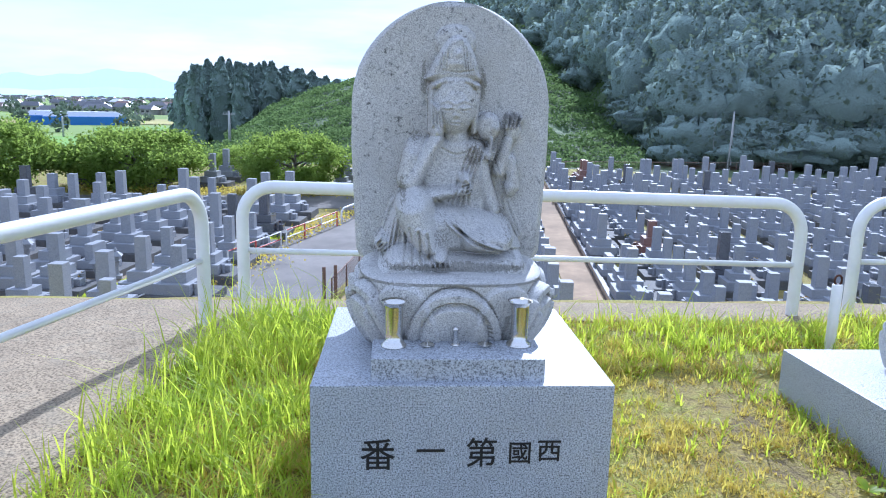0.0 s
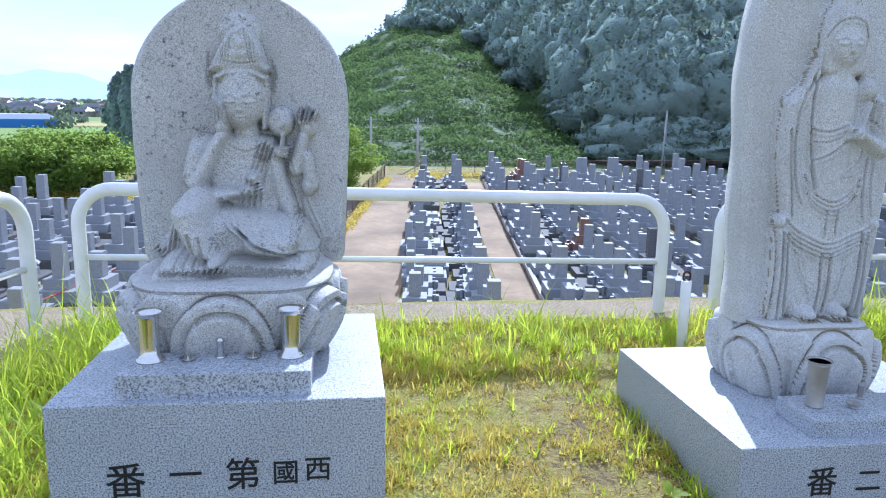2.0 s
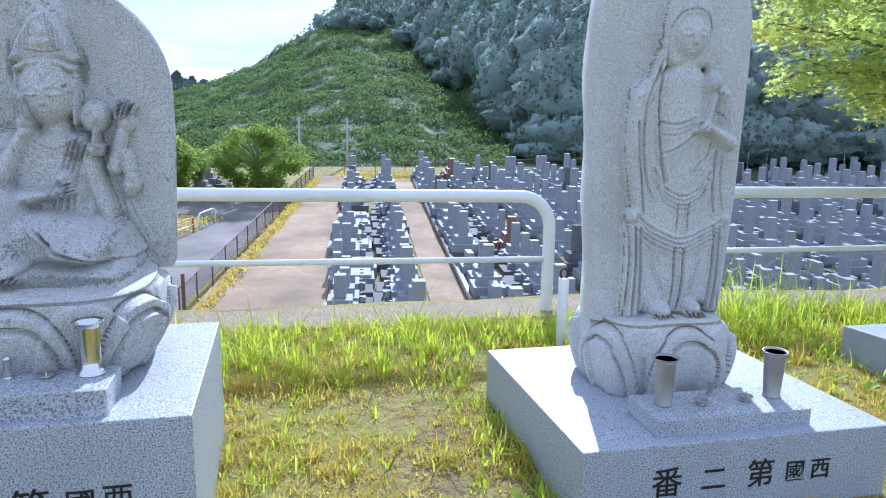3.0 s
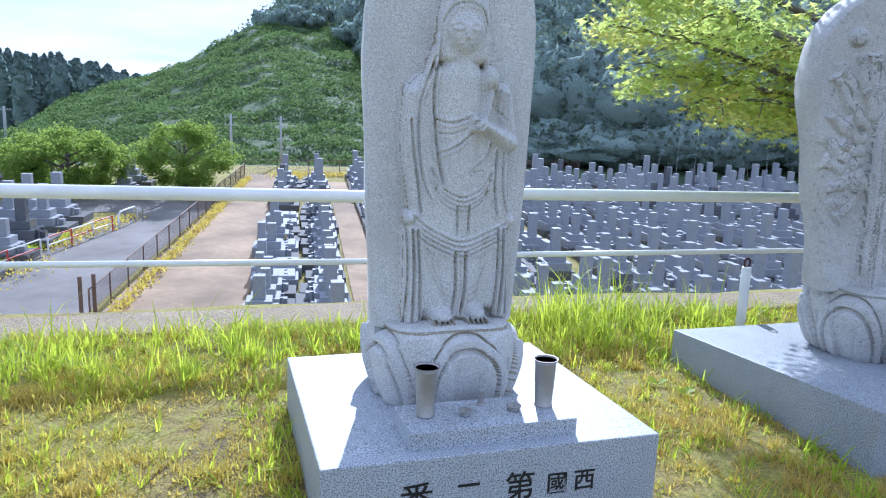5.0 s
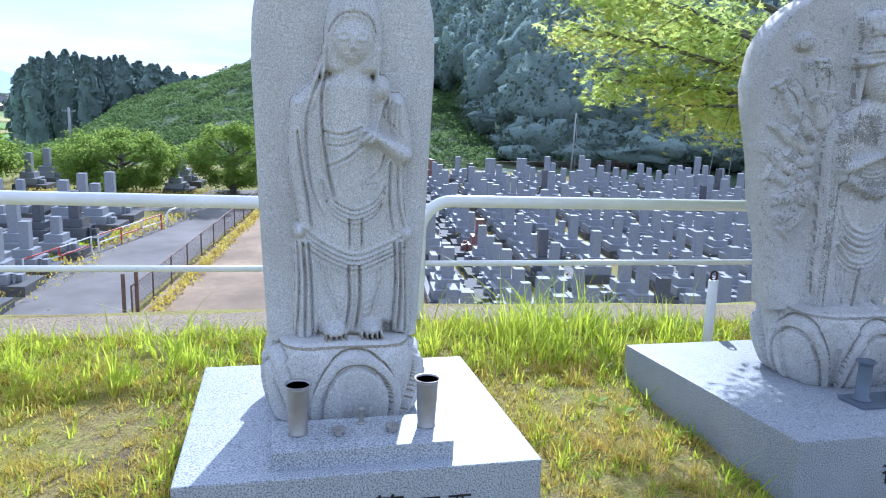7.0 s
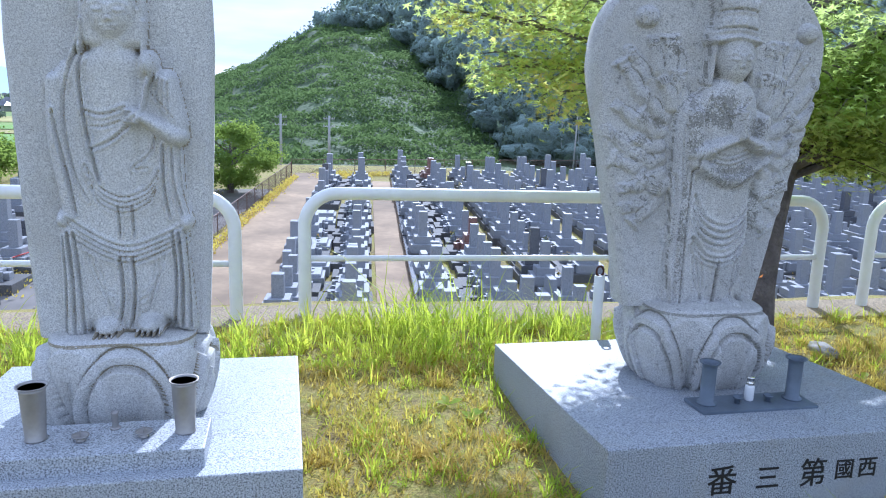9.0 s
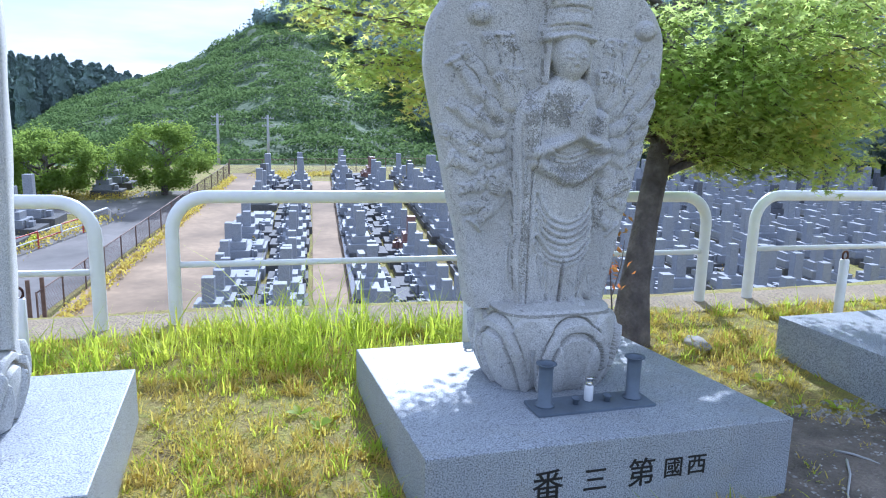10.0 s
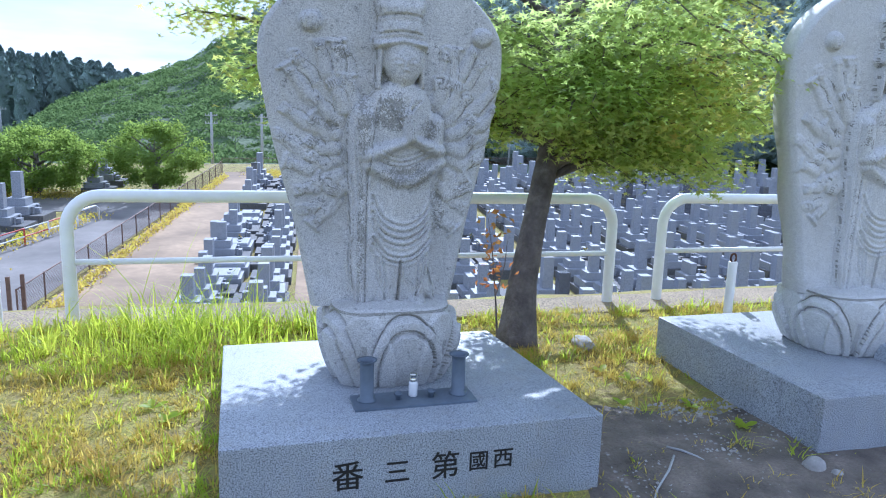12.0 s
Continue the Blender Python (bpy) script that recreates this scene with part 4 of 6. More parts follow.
def lotus(place, z0, z1, rb, rt, deep, petals, turn, material, label, grime_shade_cut=0.55, dirt_shade_mat=None, square=2.5):
    """A carved lotus seat: overlapping arched petals on a swelling bowl."""
    n, m = 420, 150
    A, S = np.meshgrid(np.linspace(0, 2 * math.pi, n, endpoint=False), np.linspace(0, 1, m))
    swell = rb + (rt - rb) * np.sin(S * math.pi / 2) ** 0.9 + 0.02 * np.sin(S * math.pi)
    a = ((A - turn) / (2 * math.pi / petals) + 0.5) % 1.0 * 2 - 1
    b = ((A - turn) / (2 * math.pi / petals)) % 1.0 * 2 - 1
    arch = lambda q, w, top: np.clip((top * np.sqrt(np.clip(1 - np.abs(q / w) ** 2.6, 0, 1)) - S) / 0.05, 0, 1) * (np.abs(q) < w)
    relief = 0.02 * arch(b, 0.75, 0.99) + 0.034 * arch(a, 0.9, 0.93) - 0.02 * arch(a, 0.74, 0.80) + 0.03 * arch(a, 0.68, 0.76) * np.sqrt(np.clip(1 - (a / 0.7) ** 2, 0, 1))
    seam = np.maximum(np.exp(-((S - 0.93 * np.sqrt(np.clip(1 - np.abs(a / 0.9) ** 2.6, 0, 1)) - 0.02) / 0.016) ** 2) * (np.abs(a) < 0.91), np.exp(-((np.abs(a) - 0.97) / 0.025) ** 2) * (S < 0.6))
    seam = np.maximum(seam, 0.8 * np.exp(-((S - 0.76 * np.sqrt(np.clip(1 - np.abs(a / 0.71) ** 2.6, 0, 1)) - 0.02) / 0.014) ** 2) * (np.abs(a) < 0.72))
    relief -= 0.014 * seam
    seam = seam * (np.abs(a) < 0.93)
    # seams, foot and rim go dark: grime lines with recess shade painted in
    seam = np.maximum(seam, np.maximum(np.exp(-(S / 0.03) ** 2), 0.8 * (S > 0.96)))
    Rr = swell + relief
    base_round = np.clip(S / 0.05, 0, 1)
    Rr = Rr * (0.93 + 0.07 * np.sqrt(base_round))
    Z = S * (z1 - z0) + 0.006 * np.sin(A * 3) * S
    Rr = Rr / (np.abs(np.cos(A)) ** square + np.abs(np.sin(A)) ** square) ** (1 / square)
    X, Y = Rr * np.cos(A), Rr * np.sin(A) * deep
    verts = np.stack([X, Y, Z], -1).reshape(-1, 3)
    i, j = np.meshgrid(np.arange(m - 1), np.arange(n), indexing="ij")
    faces = np.stack([i * n + j, i * n + (j + 1) % n, (i + 1) * n + (j + 1) % n, (i + 1) * n + j], -1).reshape(-1, 4)
    inner = np.stack([X[-1] * 0.9, Y[-1] * 0.9, Z[-1] + 0.008], -1)
    mid = np.array([[0, 0, z1 - z0 + 0.012]])
    k = len(verts)
    verts = np.concatenate([verts, inner, mid])
    rim = [((m - 1) * n + q, (m - 1) * n + (q + 1) % n, k + (q + 1) % n, k + q) for q in range(n)]
    ob = from_arrays("lotus_pedestal", verts, np.concatenate([faces, np.array(rim)]), material, smooth=True)
    bm = bmesh.new()
    bm.from_mesh(ob.data)
    bm.verts.ensure_lookup_table()
    for q in range(n):
        bm.faces.new((bm.verts[k + q], bm.verts[k + (q + 1) % n], bm.verts[k + n]))
    bm.to_mesh(ob.data)
    bm.free()
    ob.data.materials.append(dirt_shade_mat or M_GRIME_SHADE)
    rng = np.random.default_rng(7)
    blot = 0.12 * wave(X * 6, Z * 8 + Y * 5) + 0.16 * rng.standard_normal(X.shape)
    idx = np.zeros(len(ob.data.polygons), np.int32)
    idx[:(m - 1) * n] = (seam + blot - grime_shade_cut > 0)[:-1].reshape(-1)
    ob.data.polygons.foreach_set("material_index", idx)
    ob.matrix_world = pose(place[0], place[1], z0)
    return tagged(ob, label, "pedestal", "carved lotus pedestals")


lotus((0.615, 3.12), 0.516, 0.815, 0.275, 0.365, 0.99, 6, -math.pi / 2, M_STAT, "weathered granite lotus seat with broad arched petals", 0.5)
lotus((2.995, 3.20), 0.262, 0.575, 0.228, 0.258, 0.92, 5, -math.pi / 2 + 0.1, M_STAT2, "pale granite lotus seat with arched petals", 0.5, M_OCHRE_SHADE, 3.2)
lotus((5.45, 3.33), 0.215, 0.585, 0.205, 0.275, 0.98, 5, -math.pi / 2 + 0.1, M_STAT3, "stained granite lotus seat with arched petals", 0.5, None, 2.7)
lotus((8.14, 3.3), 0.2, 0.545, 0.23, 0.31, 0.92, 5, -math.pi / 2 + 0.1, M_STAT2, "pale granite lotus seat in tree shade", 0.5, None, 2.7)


# ---- offerings ----
def stone_tray(x0, x1, y0, y1, z0, z1, label):
    bm = box(x0, x1, y0, y1, z0, z1, 0.004)
    return tagged(part("offering_stand", bm, M_BASE), label, "stone stand", "offering stands")


stone_tray(0.316, 0.918, 2.553, 2.765, 0.523, 0.608, "low granite offering stand on the tall pedestal")
stone_tray(2.711, 3.328, 2.577, 2.818, 0.284, 0.352, "low granite offering stand on the wide pedestal")


stone_tray(8.09, 8.62, 2.75, 3.02, 0.208, 0.3, "granite offering stand on the shaded pedestal")


def steel_vase(x, y, z):
    root = thing("flower_vase", pose(x, y, z), "polished steel flower vase with a flared rim", "vase", "steel flower vases")
    part("body", lathe([(0.043, 0), (0.044, 0.006), (0.038, 0.013), (0.030, 0.022), (0.0305, 0.05), (0.0325, 0.145), (0.036, 0.158), (0.046, 0.165), (0.0465, 0.167), (0.035, 0.159), (0.030, 0.14), (0.02, 0.03)], 28), M_STEEL, root, smooth=True)
    part("foot", lathe([(0.046, -0.001), (0.0465, 0.004), (0.043, 0.0075)], 28), M_STEEL, root, smooth=True)


steel_vase(0.393, 2.69, 0.609)
steel_vase(0.847, 2.705, 0.609)


def grey_vase(x, y, z, mat, h, r0, r1, label):
    root = thing("flower_vase", pose(x, y, z), label, "vase", "grey flower vases")
    part("body", lathe([(r0 * 1.08, 0), (r0 * 1.08, 0.004), (r0, 0.008), ((r0 + r1) / 2, h * 0.55), (r1 * 0.92, h * 0.9), (r1, h * 0.965)], 26), mat, root, smooth=True)
    part("rim", lathe([(r1, h * 0.965), (r1 * 1.13, h * 0.985), (r1 * 1.15, h), (r1 * 1.0, h * 0.995), (r1 * 0.88, h * 0.93), (r1 * 0.8, h * 0.86)], 26), mat, root, smooth=True)


grey_vase(2.80, 2.715, 0.353, M_DULL, 0.182, 0.031, 0.042, "dull grey metal flower vase on the granite stand")
grey_vase(3.255, 2.712, 0.353, M_DULL, 0.182, 0.031, 0.042, "dull grey metal flower vase on the granite stand")


def incense_tube(x, y, z, h, mat, label):
    root = thing("incense_holder", pose(x, y, z), label, "incense holder")
    part("stem", lathe([(0.011, 0), (0.0105, 0.004), (0.0105, h * 0.85), (0.0125, h * 0.9), (0.0125, h), (0.009, h * 0.98), (0.008, h * 0.5)], 18), mat, root, smooth=True)
    part("foot", lathe([(0.0175, -0.0005), (0.0175, 0.004), (0.011, 0.006)], 18), mat, root, smooth=True)


def candle_dish(x, y, z, h, mat):
    root = thing("candle_dish", pose(x, y, z), "small metal candle dish with a spike", "candle holder", "candle dishes")
    part("dish", lathe([(0.016, 0), (0.014, 0.003), (0.008, h * 0.4), (0.012, h * 0.5), (0.026, h * 0.8), (0.027, h), (0.022, h * 0.85), (0.01, h * 0.7)], 22), mat, root, smooth=True)
    part("spike", lathe([(0.0025, h * 0.6), (0.0018, h + 0.01), (0.0004, h + 0.02)], 8), mat, root)


incense_tube(0.615, 2.70, 0.609, 0.064, M_STEEL, "small steel incense tube on the granite stand")
candle_dish(0.513, 2.685, 0.609, 0.008, M_STEEL)
candle_dish(0.722, 2.692, 0.609, 0.008, M_STEEL)
incense_tube(3.027, 2.765, 0.353, 0.058, M_DULL, "small grey incense tube on the granite stand")
candle_dish(2.94, 2.685, 0.353, 0.02, M_DULL)
candle_dish(3.129, 2.69, 0.353, 0.02, M_DULL)


def metal_tray():
    root = thing("altar_tray", pose(5.472, 2.865, 0.251), "blue-grey metal tray with vases fixed at its ends", "tray")
    bm = bmesh.new()
    add_box(bm, -0.262, 0.262, -0.078, 0.078, 0, 0.016, 0.003)
    part("plate", bm, M_BLUEGREY, root)
    for x in (-0.2, 0.2):
        r = part("vase", lathe([(0.04, 0.016), (0.04, 0.022), (0.029, 0.028), (0.029, 0.17), (0.031, 0.186), (0.042, 0.192), (0.043, 0.196), (0.03, 0.192), (0.026, 0.17), (0.02, 0.06)], 24), M_BLUEGREY, root, smooth=True)
        r.location = (x, 0.01, 0)
    for x in (-0.068, 0.075):
        r = part("cup", lathe([(0.012, 0.016), (0.012, 0.034), (0.019, 0.038), (0.02, 0.046), (0.015, 0.043), (0.01, 0.03)], 18), M_BLUEGREY, root, smooth=True)
        r.location = (x, -0.005, 0)
    return root


metal_tray()


def cup_bottle():
    root = thing("small_bottle", pose(5.474, 2.885, 0.267), "small white bottle with a steel cap on the tray", "bottle")
    part("body", lathe([(0.0175, 0), (0.019, 0.003), (0.019, 0.058), (0.0165, 0.066)], 20), plain("white_plastic", (0.78, 0.78, 0.77), 0.35, vary=0.04, relief=0), root, smooth=True)
    part("cap", lathe([(0.0155, 0.066), (0.0155, 0.076), (0.0135, 0.08), (0.0135, 0.092), (0.0165, 0.095), (0.0165, 0.1), (0.012, 0.102)], 20), M_STEEL, root, smooth=True)


cup_bottle()


def letter(ch, x, y, z, size, base):
    cu = bpy.data.curves.new("inscription", "FONT")
    cu.body = ch
    cu.size = size
    cu.extrude = 0.0015
    cu.offset = 0.0008
    cu.align_x, cu.align_y = "CENTER", "CENTER"
    cu.materials.append(M_INK)
    ob = new("character", cu)
    ob.parent = base
    ob.matrix_world = pose(x, y - 0.0005, z, 90)
    return tagged(ob, "black painted character cut into the granite")


for ch, x, z, s in (("番", 0.343, 0.266, 0.125), ("一", 0.525, 0.28, 0.105), ("第", 0.702, 0.273, 0.115), ("國", 0.836, 0.274, 0.088), ("西", 0.939, 0.282, 0.09)):
    letter(ch, x, 2.515, z, s, BASE_1)
for ch, x, z, s in (("番", 2.722, 0.142, 0.12), ("二", 2.905, 0.14, 0.105), ("第", 3.092, 0.142, 0.115), ("國", 3.234, 0.14, 0.085), ("西", 3.34, 0.14, 0.088)):
    letter(ch, x, 2.515, z, s, BASE_2)
for ch, x, z, s in (("番", 5.14, 0.112, 0.125), ("三", 5.33, 0.111, 0.105), ("第", 5.521, 0.115, 0.12), ("國", 5.657, 0.121, 0.088), ("西", 5.759, 0.122, 0.09)):
    letter(ch, x, 2.525, z, s, BASE_3)


# ---- marker posts ----
def marker_post(x, y, h):
    root = thing("marker_post", pose(x, y, float(height(x, y))), "white pipe stake with a rusty ring on top", "post", "white stakes with rings")
    part("pipe", lathe([(0.031, -0.2), (0.031, h - 0.005), (0.028, h), (0.02, h + 0.001)], 18), M_RAIL, root, smooth=True)
    bm = bmesh.new()
    pts = [(0.022 * math.sin(a), 0, h + 0.026 - 0.03 * math.cos(a)) for a in [2 * math.pi * k / 20 for k in range(21)]]
    add_tube(bm, pts, 0.007, 8)
    part("ring", bm, M_RUST, root, smooth=True)


marker_post(3.03, 4.3, 0.45)
marker_post(5.39, 4.25, 0.5)
marker_post(8.09, 4.25, 0.55)


# ---- graves ----
M_PLOT = granite("grave_plot_stone", (0.13, 0.13, 0.13), (0.07, 0.07, 0.073), 60.0, 0.8, 0.3, 0.05)


def grave(kind, stone, label):
    """One family grave: kerbed plot, stepped plinth and headstone, with vases and an incense box."""
    root = thing("gravestone", Matrix(), label, "gravestone", "graves in rows")
    if kind == "slab":
        part("plot", box(-0.75, 0.75, -0.85, 0.85, -0.1, 0.22, 0.015), M_PLOT, root)
        part("plinth", box(-0.55, 0.55, -0.1, 0.65, 0.22, 0.5, 0.012), stone, root)
        part("headstone", box(-0.45, 0.45, 0.12, 0.42, 0.5, 1.05, 0.03, 0.96), stone, root)
        part("incense_box", box(-0.18, 0.18, -0.55, -0.25, 0.22, 0.45, 0.01), stone, root)
        hs = 0.6
    elif kind == "low":
        part("plot", box(-0.8, 0.8, -0.9, 0.9, -0.1, 0.34, 0.02), stone, root)
        part("lid", box(-0.7, 0.7, -0.8, 0.3, 0.34, 0.46, 0.03, 0.93), stone, root)
        part("headstone", box(-0.22, 0.22, 0.4, 0.72, 0.34, 1.25, 0.012, 0.97), stone, root)
        hs = 0.5
    else:
        tall = {"tall": 1.0, "short": 0.68, "giant": 1.28}[kind]
        part("plot", box(-0.74, 0.74, -0.9, 0.8, -0.1, 0.28, 0.015), M_PLOT, root)
        part("lower_step", box(-0.6, 0.6, -0.36, 0.68, 0.28, 0.6, 0.012), stone, root)
        part("upper_step", box(-0.38, 0.38, -0.2, 0.52, 0.6, 0.9, 0.012), stone, root)
        part("headstone", box(-0.175, 0.175, -0.02, 0.33, 0.9, 0.9 + 1.0 * tall, 0.014, 0.98), stone, root)
        part("incense_box", box(-0.15, 0.15, -0.6, -0.36, 0.28, 0.5, 0.008), stone, root)
        hs = 0.58
    for x in (-0.3, 0.3):
        part("vase", lathe([(0.06, hs - 0.32), (0.05, hs - 0.2), (0.06, hs - 0.05), (0.07, hs), (0.04, hs)], 8), stone, root).location = (x, -0.42, 0)
    return root


G_KINDS = [
    grave("tall", M_GRAVE, "tall grey granite headstone on a stepped plinth"),
    grave("tall", M_GRAVE2, "tall pale granite headstone on a stepped plinth"),
    grave("short", M_GRAVE, "short grey granite headstone on a stepped plinth"),
    grave("giant", M_GRAVE, "very tall grey granite headstone on a stepped plinth"),
    grave("slab", M_GRAVE, "broad low grey granite headstone on a plinth"),
    grave("low", M_GRAVE, "low covered granite grave with a small upright stone"),
    grave("tall", M_GRAVE3, "dark polished granite headstone on a grey plinth"),
    grave("short", M_GRAVE4, "reddish granite headstone on a grey plinth"),
    grave("slab", M_GRAVE2, "broad pale granite headstone on a plinth"),
]
for g in G_KINDS:
    g.matrix_world = pose(0, -400, -30)
g_rng = random.Random(4)
G_PLACES = []


def plan_graves():
    weights = (40, 14, 14, 9, 7, 0, 6, 1, 4)
    rows = [(0.95, -9.5, 29.5, 90), (2.95, -9.5, 31, -90)]
    v = 6.3
    while v < 66:
        rows += [(v, -12, 32.5, 90), (v + 1.95, -12, 32.5, -90)]
        v += 5.0 if v > 10 else 4.55
    v = -10.1
    while v > -34:
        rows += [(v, -6.5, 16.0, 90), (v - 1.9, -6.5, 16.0, -90)]
        v -= 4.7
    for w in (-9, -13.5, -18, -22.5, -27):
        rows.append((w, 23.5, 28, 90))
    for v, u0, u1, turn in rows:
        u = u0 + g_rng.uniform(0, 0.8)
        while u < u1:
            x, y = cem(v + g_rng.uniform(-0.1, 0.1), u)
            k = g_rng.choices(range(9), weights)[0]
            if v < 1.5 and v > 0 and u < 16:
                k = g_rng.choice((5, 5, 2, 4, 2))
            sc = g_rng.uniform(0.92, 1.2)
            if v < -7:
                k, sc = g_rng.choices((0, 1, 3, 2, 6, 4), (8, 3, 3, 3, 2, 1))[0], g_rng.uniform(1.05, 1.35)
            az = math.degrees(math.atan2(x - 2.4, y))
            if y > 14.5 and -35 < az < 52 and g_rng.random() > 0.04 and not (v < -7 and u > 17 and u < 23):
                G_PLACES.append((x, y, k, turn - 6 + g_rng.choice((0, 0, 0, 180)) * 0 + g_rng.uniform(-1.5, 1.5), sc))
            u += g_rng.choice((1.5, 1.65, 1.8, 1.95)) + (0.9 if v < 0 else 0)


plan_graves()
G_PLACES.sort(key=lambda q: math.hypot(q[0] - 2.4, q[1]))
shell = {}
for n, (x, y, k, turn, sc) in enumerate(G_PLACES):
    m = pose(x, y, float(low_plane(x, y)) + 0.02, 0, 0, turn) @ Matrix.Scale(sc, 4)
    if n < 285:
        c = copy_thing(G_KINDS[k], Matrix())
        c.matrix_world = m
        continue
    for o in G_KINDS[k].children:
        key = o.data.materials[0].name
        vs, fs = shell.setdefault(key, ([], []))
        off = len(vs)
        mm = m @ o.matrix_basis
        vs.extend((mm @ q.co)[:] for q in o.data.vertices)
        fs.extend(tuple(off + i for i in p.vertices) for p in o.data.polygons)
far_root = thing("distant_gravestones", Matrix(), "crowded rows of granite headstones further off", "gravestones", kind="stuff")
for key, (vs, fs) in shell.items():
    me = bpy.data.meshes.new("headstones")
    me.from_pydata(vs, [], fs)
    me.materials.append(bpy.data.materials[key])
    ob = new("headstones", me)
    ob.parent = far_root
for g in G_KINDS:
    for o in list(g.children):
        bpy.data.objects.remove(o)
    bpy.data.objects.remove(g)

# flowers left at some graves
def flower_bunch(x, y, z, seed):
    rng = np.random.default_rng(seed)
    root = thing("flower_bunch", pose(x, y, z), "small bunch of bright flowers at a grave", "flowers", "grave flowers")
    n = 26
    c = rng.normal(0, 0.07, (n, 3)) + np.array([0, 0, 0.2])
    v, f = leaf_quads(c, rng.uniform(0.03, 0.06, n), rng)
    tagged(from_arrays("leaves", v, f, M_BUNCH, root), kind="stuff")
    c = rng.normal(0, 0.08, (14, 3)) + np.array([0, 0, 0.28])
    v, f = leaf_quads(c, rng.uniform(0.03, 0.055, 14), rng)
    tagged(from_arrays("bouquet", v, f, (M_PETAL, M_PETAL2, M_PETAL3)[seed % 3], root), kind="stuff")


M_BUNCH = plain("flower_leaves", (0.07, 0.14, 0.04), 0.7, vary=0.2, relief=0)
M_PETAL2 = plain("red_flower_petals", (0.6, 0.08, 0.07), 0.6, vary=0.3, relief=0)
M_PETAL3 = plain("white_flower_petals", (0.8, 0.78, 0.7), 0.6, vary=0.2, relief=0)

# stone lanterns among the western graves
def stone_lantern(x, y, turn):
    root = thing("stone_lantern", pose(x, y, float(low_plane(x, y)) + 0.03, 0, 0, turn), "small grey stone lantern with a hipped cap beside a grave", "lantern", "stone lanterns")
    part("foot", box(-0.2, 0.2, -0.2, 0.2, 0, 0.16, 0.02), M_GRAVE2, root)
    part("post", lathe([(0.14, 0.16), (0.1, 0.24), (0.085, 0.5), (0.12, 0.66), (0.17, 0.72)], 12), M_GRAVE2, root)
    bm = box(-0.13, 0.13, -0.13, 0.13, 0.72, 0.94, 0.01)
    add_box(bm, -0.07, 0.07, -0.137, -0.129, 0.76, 0.9)
    part("light_box", bm, M_GRAVE, root)
    part("cap", box(-0.26, 0.26, -0.26, 0.26, 0.94, 1.1, 0.02, 0.35), M_GRAVE2, root)
    part("finial", lathe([(0.05, 1.1), (0.075, 1.16), (0.05, 1.22), (0.008, 1.28)], 10), M_GRAVE2, root)


for x, y, turn in ((-11.2, 28.1, 10), (-10.9, 29.2, 14), (-15.2, 31.0, 8)):
    stone_lantern(x, y, turn)
sheet("grave_yard", [(-34, 21), (-10.3, 21), (-4.2, 42.5), (-30, 42.5)], 0.015, plain("raked_sand", (0.4, 0.31, 0.2), 0.95, vary=0.3, scale=0.5, coords="World", grain=6.0, relief=0.2), "trodden sandy ground between the graves", "ground")

# dark kerb along the aisle
bm = bmesh.new()
add_box(bm, 0, 0.22, 0, 40, -0.1, 0.3, 0.02)
kerb = tagged(part("kerb", bm, M_GRAVE3), "dark stone kerb along the aisle", "kerb", kind="structure")
kx, ky = cem(5.36, -10)
kerb.matrix_world = pose(kx, ky, float(low_plane(kx, ky)) + 0.03, math.degrees(math.atan(0.047)), 0, -6)


# ---- fences of the low ground ----
def chain_fence(p, q, label, step=2.0, tall=1.15):
    """Posts, a top rail and a lattice of thin wire."""
    L = math.hypot(q[0] - p[0], q[1] - p[1])
    at = lambda s, h: (p[0] + (q[0] - p[0]) * s / L, p[1] + (q[1] - p[1]) * s / L, float(low_plane(0, p[1] + (q[1] - p[1]) * s / L)) + h)
    root = thing("wire_fence", Matrix(), label, "fence")
    n = max(2, int(L / step))
    for i in range(n + 1):
        part("post", tube([at(L * i / n, -0.2), at(L * i / n, tall + 0.03)], 0.03, 8), M_WIRE, root)
    part("top_rail", tube([at(0, tall), at(L / 2, tall), at(L, tall)], 0.024, 8), M_WIRE, root)
    bm = bmesh.new()
    k = 0.0
    while k < L + tall:
        for a, b in (((k - tall), k), (k, k - tall)):
            s0, s1 = max(0, min(L, a)), max(0, min(L, b))
            if abs(s1 - s0) < 0.05:
                continue
            f0, f1 = (s0 - a) / (b - a), (s1 - a) / (b - a)
            add_tube(bm, [at(s0, 0.05 + (tall - 0.08) * f0), at(s1, 0.05 + (tall - 0.08) * f1)], 0.005, 3, False)
        k += 0.16
    part("wire_mesh", bm, M_WIRE, root)


chain_fence((-2.05, 25.6), (3.85, 57.6), "rusty chain-link fence beside the paved way")
chain_fence((3.9, 59.6), (34, 62), "dark chain-link fence at the foot of the hill", 2.5)


def barrier(p, q, label):
    """A low pipe barrier painted in red and white lengths."""
    L = math.hypot(q[0] - p[0], q[1] - p[1])
    at = lambda s, h: (p[0] + (q[0] - p[0]) * s / L, p[1] + (q[1] - p[1]) * s / L, float(low_plane(0, p[1] + (q[1] - p[1]) * s / L)) + h)
    root = thing("pipe_barrier", Matrix(), label, "barrier", "red and white barriers")
    n = max(1, round(L / 1.8))
    for i in range(n + 1):
        part("post", tube([at(L * i / n, -0.1), at(L * i / n, 0.8)], 0.04, 8), M_RED if i % 2 else M_RAIL, root)
    for h in (0.42, 0.78):
        for i in range(n):
            part("bar", tube([at(L * i / n, h), at(L * (i + 1) / n, h)], 0.03, 8), M_RED if (i + (h > 0.5)) % 2 else M_RAIL, root)


